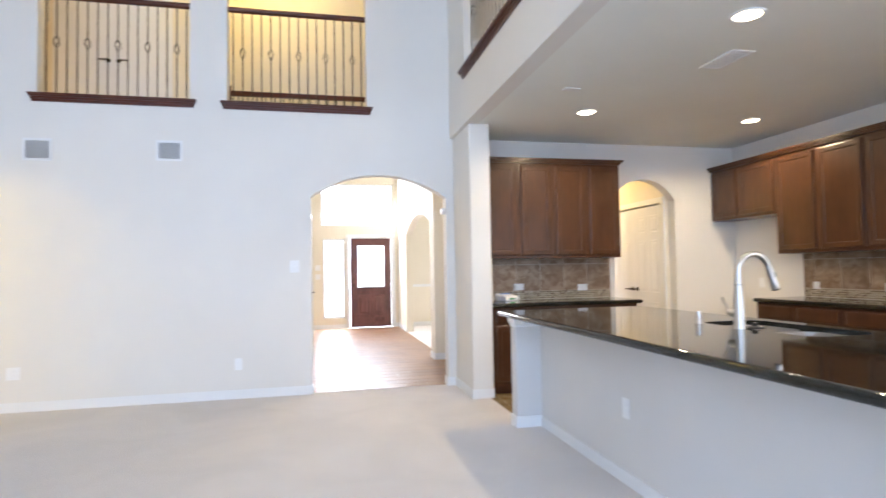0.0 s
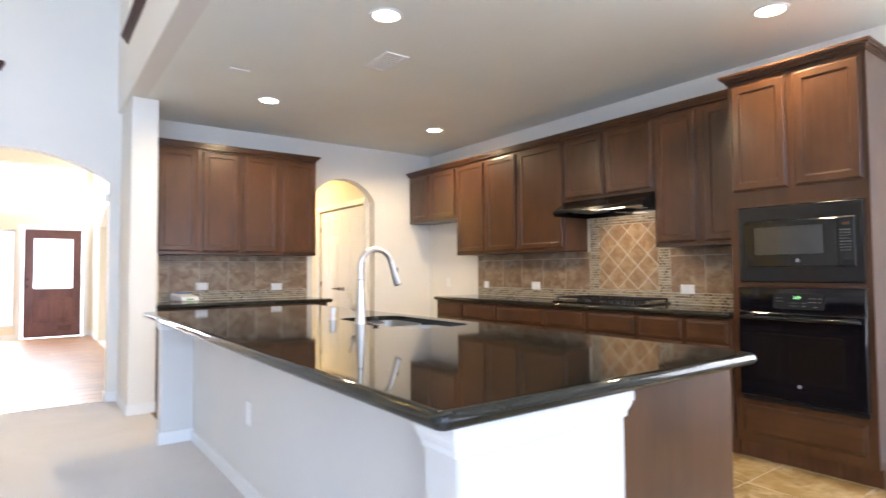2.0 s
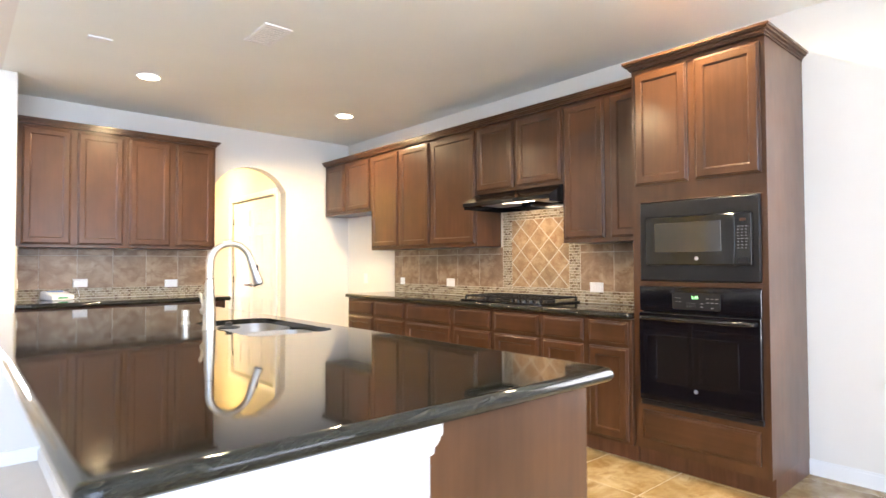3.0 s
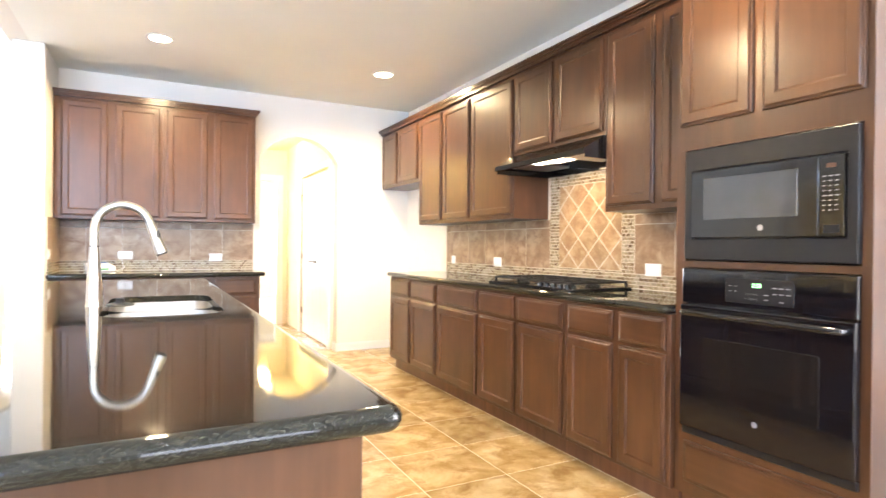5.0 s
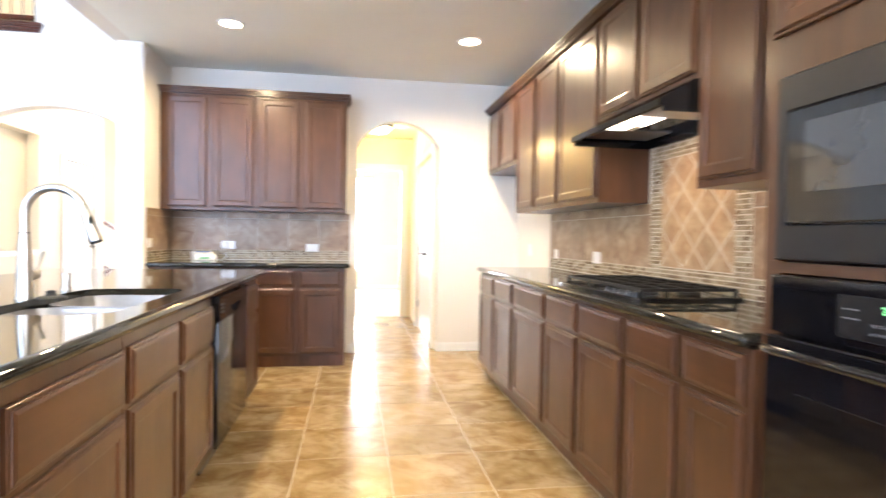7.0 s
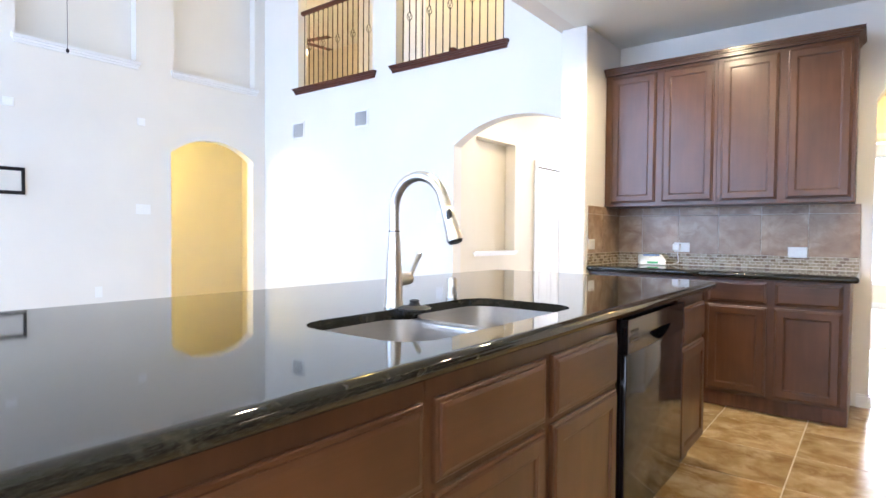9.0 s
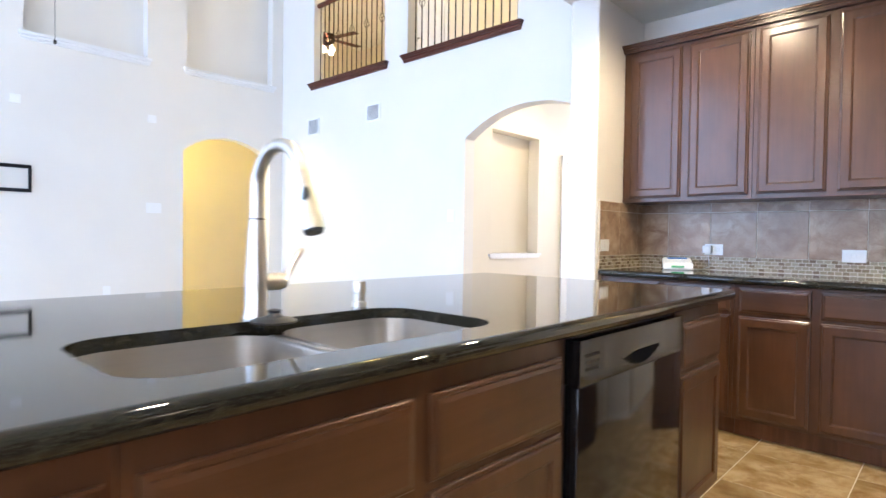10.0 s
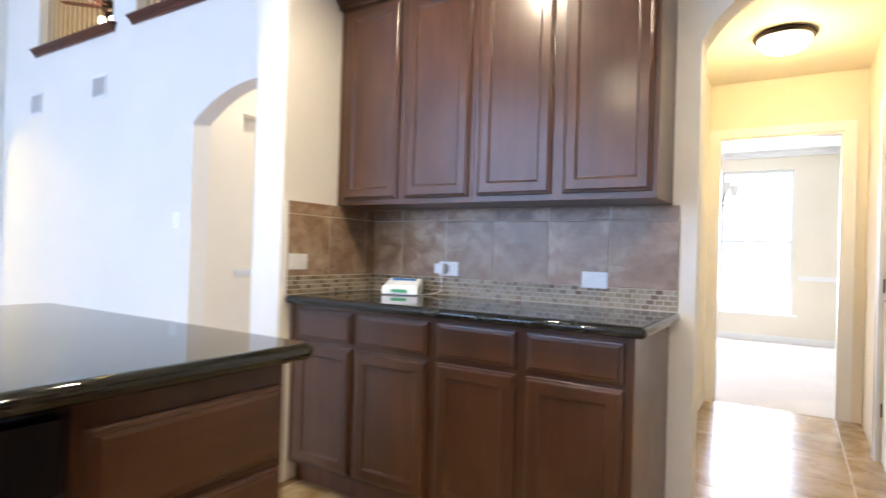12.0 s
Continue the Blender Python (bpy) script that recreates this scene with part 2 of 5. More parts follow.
BULB = glow("warm_glass_glow", (1.0, 0.78, 0.42), 7.0)
HOOD_LAMP = glow("hood_lamp_glow", (1.0, 0.80, 0.55), 9.0)
OUTSIDE = glow("outdoor_backdrop_glow", (0.93, 0.97, 1.0), 5.0)
GLASS, gnt, gp = material("clear_glass")
gp.inputs["Transmission Weight"].default_value, gp.inputs["Roughness"].default_value, gp.inputs["IOR"].default_value = 1.0, 0.02, 1.05
GLASS_FROST, fnt, fp = material("obscured_glass")
fp.inputs["Transmission Weight"].default_value, fp.inputs["Roughness"].default_value, fp.inputs["IOR"].default_value = 1.0, 0.2, 1.1
bump(fnt, fp, noise_tex(fnt, coords(fnt), 45, 3), 0.2, 0.003)
LAWN = plain("lawn", (0.06, 0.10, 0.03), 0.9, 0, 0.4, 3)

# ---- mesh helpers ----


def box(bm, x0, x1, y0, y1, z0, z1):
    v = [bm.verts.new((x, y, z)) for z in (z0, z1) for x, y in ((x0, y0), (x1, y0), (x1, y1), (x0, y1))]
    for f in ((3, 2, 1, 0), (4, 5, 6, 7), (0, 1, 5, 4), (1, 2, 6, 5), (2, 3, 7, 6), (3, 0, 4, 7)):
        bm.faces.new([v[i] for i in f])
    return v


def boxes(*specs):
    bm = bmesh.new()
    for s in specs:
        box(bm, *s)
    return bm


def soft_box(x0, x1, y0, y1, z0, z1, r=0.003, n=2):
    bm = boxes((x0, x1, y0, y1, z0, z1))
    bmesh.ops.bevel(bm, geom=bm.edges[:], offset=r, segments=n, profile=0.5, affect="EDGES")
    return bm


def rr(x0, x1, y0, y1, r, n=5):
    """A rectangle with rounded corners, anticlockwise."""
    r = max(r, 1e-4)
    out = []
    for cx, cy, a0 in ((x1 - r, y0 + r, -90), (x1 - r, y1 - r, 0), (x0 + r, y1 - r, 90), (x0 + r, y0 + r, 180)):
        for k in range(n + 1):
            a = radians(a0 + 90 * k / n)
            out.append((cx + r * math.cos(a), cy + r * math.sin(a)))
    return out


def skin(bm, loops, close_first=False, close_last=False):
    """Faces between loops of equal length; each loop is a list of 3D points."""
    rows = [[bm.verts.new(p) for p in lp] for lp in loops]
    n = len(rows[0])
    for a, b in zip(rows, rows[1:]):
        for i in range(n):
            bm.faces.new((a[i], a[(i + 1) % n], b[(i + 1) % n], b[i]))
    if close_first:
        bm.faces.new(rows[0][::-1])
    if close_last:
        bm.faces.new(rows[-1])
    return rows


def tube(bm, points, radii, n=10, caps=True):
    """A round tube along points, with a radius at each."""
    pts = [Vector(p) for p in points]
    if not isinstance(radii, (list, tuple)):
        radii = [radii] * len(pts)
    loops, side = [], None
    for i, p in enumerate(pts):
        d = (pts[min(i + 1, len(pts) - 1)] - pts[max(i - 1, 0)]).normalized()
        if side is None:
            side = d.orthogonal().normalized()
        side = (side - d * side.dot(d)).normalized()
        up = d.cross(side)
        loops.append([p + radii[i] * (math.cos(2 * math.pi * k / n) * side + math.sin(2 * math.pi * k / n) * up) for k in range(n)])
    skin(bm, loops, caps, caps)


def turned(bm, cx, cy, profile, n=20, caps=True):
    """A lathe shape about the vertical through (cx, cy); profile: (radius, z)."""
    skin(bm, [[(cx + r * math.cos(2 * math.pi * k / n), cy + r * math.sin(2 * math.pi * k / n), z) for k in range(n)] for r, z in profile], caps, caps)


def mesh_of(name, bm, mat, smooth=False):
    bmesh.ops.recalc_face_normals(bm, faces=bm.faces[:])
    me = bpy.data.meshes.new(name)
    bm.to_mesh(me)
    bm.free()
    me.materials.append(mat)
    if smooth:
        for p in me.polygons:
            p.use_smooth = True
        me.set_sharp_from_angle(angle=radians(35))
    return me


def part(name, bm, mat, parent, label="", smooth=False, at=None):
    ob = new(name, mesh_of(name, bm, mat, smooth))
    if parent is not None:
        ob.parent = parent
    if at is not None:
        ob.matrix_local = at
    if label:
        ob["label"] = label
    return ob


def thing(name, m, label, category, group=""):
    ob = new(name)
    ob.empty_display_size = 0.1
    ob.matrix_world = m
    return tagged(ob, label, category, group)


def solid(name, bm, mat, label, category, kind="", group="", smooth=False):
    return tagged(part(name, bm, mat, None, "", smooth), label, category, group, kind)


def structure(name, bm, mat, label, category):
    return solid(name, bm, mat, label, category, "structure")


def wall_slab(u0, u1, z0, z1, thick, holes):
    """A wall in the local (x, z) plane from y 0 to thick, with holes (a, b, bottom, spring, apex);
    apex equal to spring is a flat head. Returns a bmesh."""
    bm = bmesh.new()
    cuts = sorted({u0, u1, *(h[0] for h in holes), *(h[1] for h in holes)})
    for a, b in zip(cuts, cuts[1:]):
        mine = sorted([h for h in holes if h[0] <= a + 1e-6 and h[1] >= b - 1e-6], key=lambda h: h[2])
        z = z0
        for h in mine:
            if h[2] > z + 1e-6:
                box(bm, a, b, 0, thick, z, h[2])
            if h[4] > h[3] + 1e-6:
                n, w, rise = 20, h[1] - h[0], h[4] - h[3]
                rad = (w * w / 4 + rise * rise) / (2 * rise)
                us = [a + (b - a) * k / n for k in range(n + 1)]
                zs = [h[4] - rad + math.sqrt(max(rad * rad - (u - (h[0] + h[1]) / 2) ** 2, 0)) for u in us]
                top = h[4] + 0.05
                lower = [(u, v) for u, v in zip(us, zs)]
                outline = lower + [(b, top), (a, top)]
                front = [bm.verts.new((u, 0, v)) for u, v in outline]
                back = [bm.verts.new((u, thick, v)) for u, v in outline]
                k = len(outline)
                for i in range(n):
                    ua, ub = us[i], us[i + 1]
                    for y, flip in ((0, False), (thick, True)):
                        q = [bm.verts.new(p) for p in ((ua, y, zs[i]), (ub, y, zs[i + 1]), (ub, y, top), (ua, y, top))]
                        bm.faces.new(q[::-1] if flip else q)
                    bm.faces.new((front[i], back[i], back[i + 1], front[i + 1]))
                for v in (front[-1], front[-2], back[-1], back[-2]):
                    bm.verts.remove(v) if not v.link_faces else None
                z = top
            else:
                z = h[3]
        if z1 > z + 1e-6:
            box(bm, a, b, 0, thick, z, z1)
    bmesh.ops.remove_doubles(bm, verts=bm.verts[:], dist=1e-5)
    return bm


def wall(name, bm, mat, m, label):
    ob = structure(name, bm, mat, label, "wall")
    ob.matrix_world = m
    return ob


# ---- structure ----
ALONG_X = lambda x, y: pose(x, y, 0)               # local x runs along world x, thickness to +y
ALONG_Y = lambda x, y: pose(x, y, 0, 0, 0, 90)     # local x runs along world y, thickness to -x

ARCH_A = (-0.055, 1.40, 0.0, 2.06, 2.30)
ARCH_K = (3.43, 4.25, 0.0, 2.06, 2.31)
BAL1, BAL2 = (-2.61, -1.24), (-0.88, 0.54)
OPEN1, OPEN2 = (*BAL1, 2.985, 5.15, 5.15), (*BAL2, 2.985, 5.15, 5.15)
wall("wall_back", wall_slab(XL - T, XR + T, 0, ZG, T, [ARCH_A, ARCH_K, OPEN1, OPEN2]), WALL, ALONG_X(0, YW), "cream painted drywall with arches and balcony openings")
ARCH_Y = (4.34, 5.47, 0.0, 2.10, 2.31)
NICHES = [(2.80, 3.94), (4.38, 5.50)]
wall("wall_side", wall_slab(YS - T, YW, 0, ZG, T, [ARCH_Y, (*NICHES[0], 3.08, 4.9, 4.9), (*NICHES[1], 3.08, 4.9, 4.9)]), WALL, ALONG_Y(XL, 0), "cream painted two-storey drywall with arch and niches")
structure("wall_niche_back", boxes((XL - T - 0.06, XL - T + 0.02, 2.7, 5.6, 2.95, 5.0)), WALL, "cream drywall closing the wall niches", "wall")
WIN_K = (-1.35, 0.22, 0.58, 2.36, 2.36)
wall("wall_kitchen_side", wall_slab(YS - T, YW, 0, ZG, T, [WIN_K]), WALL, ALONG_Y(XR + T, 0), "cream painted kitchen wall with a window")
TALL = [(wx - 0.65, wx + 0.65, 0.4, 4.75, 4.75) for wx in (-2.45, -0.75, 0.95)]
wall("wall_windows", wall_slab(XL - T, XR + T, 0, ZG, T, TALL + [(2.6, 4.4, 0.5, 2.4, 2.4)]), WALL, ALONG_X(0, YS - T), "cream drywall with tall windows")
structure("ceiling", boxes((-7.5, XR + T + 0.2, YS - T, YF + T, ZG, ZG + 0.1)), CEIL, "off-white textured ceiling", "ceiling")
structure("ceiling_kitchen", boxes((1.60, XR, YS, YW, ZK, ZK + 0.12)), CEIL, "beige textured kitchen ceiling", "ceiling")
structure("bulkhead", boxes((1.46, 1.60, YS, 4.98, ZK, 3.215), (1.46, 1.60, 4.98, YW, ZK, ZG)), WALL, "painted bulkhead at the kitchen's edge", "wall")
structure("wall_stub", soft_box(1.49, 1.70, 4.96, YW, 0, ZK - 0.002, 0.012, 3), WALL, "painted stub wall with rounded corners", "wall")
structure("floor_carpet", boxes((XL, 1.66, YS, YW + 0.06, -0.05, 0.0), (1.6602, 1.775, 0.60, 3.95, -0.05, 0.0004)), CARPET, "beige cut-pile carpet", "carpet")
structure("floor_kitchen", boxes((1.66, XR, YS, YW + 0.06, -0.06, -0.0012)), FLOOR_GROUT, "grouted kitchen floor bed", "floor")

# foyer
structure("floor_foyer", boxes((-2.2, 1.78, YW + 0.06, YF, -0.06, -0.0012)), FLOOR_GROUT, "grouted foyer floor bed", "floor")
wall("wall_foyer_left", wall_slab(YW + T, 8.6, 0, ZU - 0.02, T, [(6.14, 7.00, 0.94, 2.24, 2.24), (7.56, 8.36, 0.0, 2.04, 2.04)]), CREAM, ALONG_Y(-0.10, 0), "cream foyer wall with a niche")
structure("wall_foyer_niche_back", boxes((-0.36, -0.25, 6.0, 7.1, 0.8, 2.4)), CREAM, "cream drywall closing the foyer niche", "wall")
wall("wall_foyer_right", wall_slab(YW + T, YF, 0, ZG, T, [(8.45, 11.2, 0.0, 2.02, 2.29)]), CREAM, ALONG_Y(1.78 + T, 0), "cream foyer wall with an arch")
structure("wall_foyer_pier", boxes((1.62, 1.78, 7.45, 7.75, 0, ZG)), CREAM, "cream pier in the foyer", "wall")
wall("wall_front", wall_slab(-2.2, 5.2, 0, ZG, 0.16, [(0.05, 1.68, 2.30, 3.25, 3.25), (0.09, 0.58, 0.22, 2.01, 2.01), (0.68, 1.63, 0.0, 2.03, 2.03), (2.86, 3.79, 0.40, 2.46, 2.46)]), CREAM, ALONG_X(0, YF), "cream front wall with door and windows")
structure("wall_stair", boxes((-2.3, -2.2, 8.6, YF, 0, ZG)), CREAM, "cream wall beside the stairs", "wall")
structure("wall_closet", boxes((-2.3, -0.24, 8.6, 8.7, 0, ZG)), CREAM, "cream wall closing the stairwell", "wall")
# pantry passage and dining room
structure("floor_passage", boxes((3.16, 4.30, YW + 0.06, 8.15, -0.06, -0.0012)), FLOOR_GROUT, "grouted passage floor bed", "floor")
structure("wall_passage_left", boxes((3.08, 3.18, YW + T, 8.12, 0, 2.72)), CREAM, "cream passage wall", "wall")
wall("wall_passage_right", wall_slab(YW + T, 8.12, 0, 2.72, 0.1, [(5.88, 7.22, 0.0, 2.06, 2.06)]), CREAM, ALONG_Y(4.32, 0), "cream passage wall with a double door")
wall("wall_passage_end", wall_slab(1.92, 5.2, 0, 2.9, 0.12, [(3.25, 4.08, 0.0, 2.12, 2.12)]), CREAM, ALONG_X(0, 8.12), "cream wall with a cased opening")
structure("ceiling_passage", boxes((3.08, 4.32, YW + T, 8.12, 2.56, 2.66)), CREAM, "cream passage ceiling", "ceiling")
structure("wall_pantry", boxes((4.9, 5.0, YW + T, 8.12, 0, 2.7)), CREAM, "cream pantry wall", "wall")
structure("floor_dining", boxes((1.78, 5.2, 8.15, YF, -0.05, 0.0)), CARPET, "beige cut-pile dining carpet", "carpet")
structure("ceiling_dining", boxes((1.92, 5.2, 8.24, YF, 2.72, 2.82)), CEIL, "off-white dining ceiling", "ceiling")
structure("wall_dining_side", boxes((5.2, 5.3, 8.12, YF + 0.1, 0, ZG)), CREAM, "cream dining wall", "wall")
# hall behind the side arch
structure("wall_side_hall", boxes((-5.0, -4.9, 3.4, 6.4, 0, 2.8)), CREAM, "cream hall wall seen through the arch", "wall")
structure("wall_side_hall_end", boxes((-4.9, XL - T, 6.3, 6.4, 0, 2.8), (-4.9, XL - T, 3.4, 3.5, 0, 2.8)), CREAM, "cream hall end walls", "wall")
structure("ceiling_side_hall", boxes((-5.0, XL - T, 3.4, 6.4, 2.7, 2.8)), CEIL, "cream hall ceiling", "ceiling")
structure("floor_side_hall", boxes((-5.0, XL, 3.4, 6.4, -0.05, 0.0)), CARPET, "beige hall carpet", "carpet")
# upper floor behind the balcony openings and beside the bulkhead
structure("floor_upper", boxes((-7.4, -3.2, YW + T, 10.2, 2.8, ZU), (-3.2, 1.78, YW + T, 7.42, 2.8, ZU)), CARPET, "beige upper landing carpet", "carpet")
structure("floor_loft", boxes((1.60, XR, YS, YW, ZK + 0.125, ZU)), CARPET, "beige loft carpet", "carpet")
structure("wall_upper", boxes((-3.2, 1.78, 7.3, 7.42, ZU, ZG)), CREAM, "warm cream upper landing wall", "wall")
structure("wall_upper_room", boxes((-3.2, -3.08, 7.42, 10.2, ZU, ZG), (-7.4, -3.08, 10.2, 10.3, ZU, ZG), (-7.5, -7.4, YW, 10.3, ZU, ZG), (-7.4, XL - T, YW + 0.02, YW + T, ZU, ZG)), CREAM, "warm cream walls of the upper room", "wall")
structure("ground", boxes((-300, 300, -300, 300, -0.4, -0.2)), LAWN, "grass ground around the house", "ground")


def baseboard(name, segs):
    bm = bmesh.new()
    for x0, x1, y0, y1 in segs:
        box(bm, x0, x1, y0, y1, 0.0, 0.075)
        dx, dy = (0.004, 0) if (x1 - x0) < (y1 - y0) else (0, 0.004)
        box(bm, x0 + dx, x1 - dx, y0 + dy, y1 - dy, 0.0752, 0.09)
    return structure(name, bm, TRIM, "white painted baseboard", "baseboard")


B = 0.014
baseboard("baseboard", [(XL, ARCH_A[0], YW - B, YW - 0.001), (ARCH_A[1], 1.49, YW - B, YW - 0.001),
                        (1.49 - B, 1.489, 4.96, YW - B), (1.49 - B, 1.70, 4.96 - B, 4.959),
                        (XL + 0.001, XL + B, YS, ARCH_Y[0]), (XL + 0.001, XL + B, ARCH_Y[1], YW - B),
                        (ARCH_K[1], XR, YW - B, YW - 0.001), (XR - B, XR - 0.001, YS, 0.66), (XR - B, XR - 0.001, 4.655, YW - B),
                        (3.36, ARCH_K[0], YW - B, YW - 0.001), (3.18, 3.18 + B, YW + T, 8.1),
                        (ARCH_A[0] - B + 0.014, ARCH_A[0] + B, YW, YW + T - 0.001), (ARCH_A[1] - B, ARCH_A[1] - 0.001, YW, YW + T - 0.001),
                        (ARCH_K[0] + 0.001, ARCH_K[0] + B, YW, YW + T - 0.001), (ARCH_K[1] - B, ARCH_K[1] - 0.001, YW, YW + T - 0.001),
                        (1.62 - B, 1.619, 7.45 - B, 7.75), (1.62, 1.78, 7.45 - B, 7.449), (1.78 - B, 1.779, YW + T, 7.44), (1.78 - B, 1.779, 7.76, 8.45), (1.78 - B, 1.779, 11.2, YF),
                        (-0.1 + 0.001, -0.1 + B, YW + T, 7.5), (-2.2, 0.60, YF - B, YF - 0.001), (1.70, 1.78, YF - B, YF - 0.001), (1.92, 5.2, YF - B, YF - 0.001)])

# ---- repeated builders for the kitchen ----


def panel_rings(bm, w, h, rings):
    """Nested rectangles (inset, height) in local x and z, the front toward -y."""
    loops = [[(d, -t, d), (w - d, -t, d), (w - d, -t, h - d), (d, -t, h - d)] for d, t in rings]
    skin(bm, loops, True, True)


DOOR_RINGS = [(0, 0), (0, 0.009), (0.003, 0.0115), (0.009, 0.0125), (0.0105, 0.017), (0.015, 0.0195), (0.052, 0.0195), (0.0535, 0.0175), (0.0575, 0.0165), (0.0595, 0.0125), (0.0625, 0.0115), (0.066, 0.0115)]
DRAWER_RINGS = [(0, 0), (0, 0.009), (0.003, 0.0115), (0.010, 0.0125), (0.0115, 0.0165), (0.021, 0.0195)]


def cabinet_door(parent, x, z, w, h):
    bm = bmesh.new()
    panel_rings(bm, w, h, DOOR_RINGS)
    return part("door", bm, CAB, parent, at=pose(x, -0.0015, z))


def drawer_front(parent, x, z, w, h):
    bm = bmesh.new()
    panel_rings(bm, w, h, DRAWER_RINGS)
    return part("drawer_front", bm, CAB_H, parent, at=pose(x, -0.0015, z))


def crown(parent, runs):
    """Stepped crown moulding: runs of (x0, x1, depth, z)."""
    bm = bmesh.new()
    for x0, x1, depth, z, e0, e1 in runs:
        for k, (o, a, b) in enumerate(((0.006, 0, 0.012), (0.012, 0.012, 0.024), (0.026, 0.024, 0.036), (0.036, 0.036, 0.05))):
            box(bm, x0 - (o if e0 else 0), x1 + (o if e1 else 0), -o - 0.019, depth - 0.003, z + a, z + b - 0.0003)
    part("crown_moulding", bm, CAB_H, parent)


def upper_cabinet(m, w, z0, z1, depth, doors, label, group):
    ob = thing("wall_cabinet", m, label, "cabinet", group)
    part("body", soft_box(0, w, 0, depth, z0, z1, 0.0015, 1), CAB, ob)
    for x, dw in doors:
        cabinet_door(ob, x, z0 + 0.028, dw, z1 - z0 - 0.05)
    return ob


def base_cabinet(m, w, depth, fronts, label, group, skip_drawers=False):
    ob = thing("base_cabinet", m, label, "cabinet", group)
    part("body", soft_box(0, w, 0, depth, 0.105, 0.872, 0.0015, 1), CAB, ob)
    part("toe_kick", boxes((0, w, 0.06, depth, 0.001, 0.1048)), CAB_IN, ob)
    for x, dw in fronts:
        drawer_front(ob, x, 0.712, dw, 0.143)
        cabinet_door(ob, x, 0.125, dw, 0.568)
    return ob


def slab(name, x0, x1, y0, y1, z0, z1, corner, label, hole=None, square=()):
    """A stone top with a full round nose, and a cut-out where hole is given."""
    h = (z1 - z0) / 2
    prof = [(h - h * math.sin(radians(a)), z0 + h - h * math.cos(radians(a))) for a in range(0, 181, 20)]
    prof = [(h + 0.004, z0)] + prof + [(h + 0.004, z1)]
    bm = bmesh.new()
    loops = [[(x, y, z) for x, y in rr(x0 + d, x1 - d, y0 + d, y1 - d, max(corner - d, 0.004), 6)] for d, z in prof]
    rows = skin(bm, loops)
    for row, z in ((rows[0], z0), (rows[-1], z1)):
        edges = [bm.edges.get((row[i], row[(i + 1) % len(row)])) for i in range(len(row))]
        if hole:
            hv = [bm.verts.new((x, y, z)) for x, y in hole]
            edges += [bm.edges.new((hv[i], hv[(i + 1) % len(hv)])) for i in range(len(hv))]
            if z == z0:
                low = hv
            else:
                for i in range(len(hv)):
                    bm.faces.new((low[i], low[(i + 1) % len(hv)], hv[(i + 1) % len(hv)], hv[i]))
        bmesh.ops.triangle_fill(bm, use_beauty=True, edges=edges)
    return solid(name, bm, GRANITE, label, "countertop", smooth=True)


# ---- left run, on the back wall ----
FB = 5.04
for x, w, fr in ((1.706, 0.822, [(0.048, 0.346), (0.424, 0.380)]), (2.529, 0.801, [(0.026, 0.346), (0.416, 0.352)])):
    base_cabinet(pose(x, FB, 0), w, YW - FB - 0.003, fr, "dark brown stained wood base cabinet on the tiled floor", "base cabinets under the short counter")
FU = 5.335
for x, w, fr in ((1.706, 0.822, [(0.052, 0.344), (0.446, 0.354)]), (2.529, 0.801, [(0.027, 0.348), (0.427, 0.353)])):
    ob = upper_cabinet(pose(x, FU, 0), w, 1.372, 2.405, YW - FU - 0.003, fr, "dark brown stained wood wall cabinet with panel doors", "wall cabinets over the short counter")
    crown(ob, [(0, w, YW - FU, 2.4055, False, x > 2)])
slab("short_countertop", 1.704, 3.375, 4.985, YW - 0.002, 0.875, 0.915, 0.02, "black polished granite counter on the base cabinets")

# ---- right run ----
XB = 4.475
FACE_R = lambda x, y: pose(x, y, 0, 0, 0, -90)
for ya, yb, fr in ((4.65, 3.657, [(4.625, 4.19), (4.147, 3.682)]), (3.657, 3.02, [(3.632, 3.042)]), (3.02, 2.09, [(2.998, 2.58), (2.535, 2.115)]), (2.09, 1.387, [(2.066, 1.735), (1.69, 1.41)])):
    base_cabinet(FACE_R(XB, ya), ya - yb - 0.001, XR - XB - 0.003, [(ya - a, a - b) for a, b in fr], "brown stained wood base cabinet along the kitchen wall", "base cabinets along the kitchen wall")
XU = 4.77
for ya, yb, z0, fr in ((5.655, 4.66, 1.80, [(5.63, 5.22), (5.168, 4.688)]), (4.66, 3.65, 1.372, [(4.635, 4.172), (4.128, 3.672)]), (3.65, 3.03, 1.372, [(3.634, 3.048)]),
                       (3.03, 2.11, 1.815, [(3.01, 2.60), (2.56, 2.13)]), (2.11, 1.387, 1.372, [(2.09, 1.755), (1.70, 1.41)])):
    ob = upper_cabinet(FACE_R(XU, ya), ya - yb - 0.001, z0, 2.405, XR - XU - 0.003, [(ya - a, a - b) for a, b in fr], "brown stained wood wall cabinet with panel doors", "wall cabinets along the kitchen wall")
    crown(ob, [(0, ya - yb - 0.001, XR - XU, 2.4055, False, False)])
slab("long_countertop", 4.438, XR - 0.002, 1.388, 4.672, 0.875, 0.915, 0.02, "black polished granite counter along the kitchen wall")

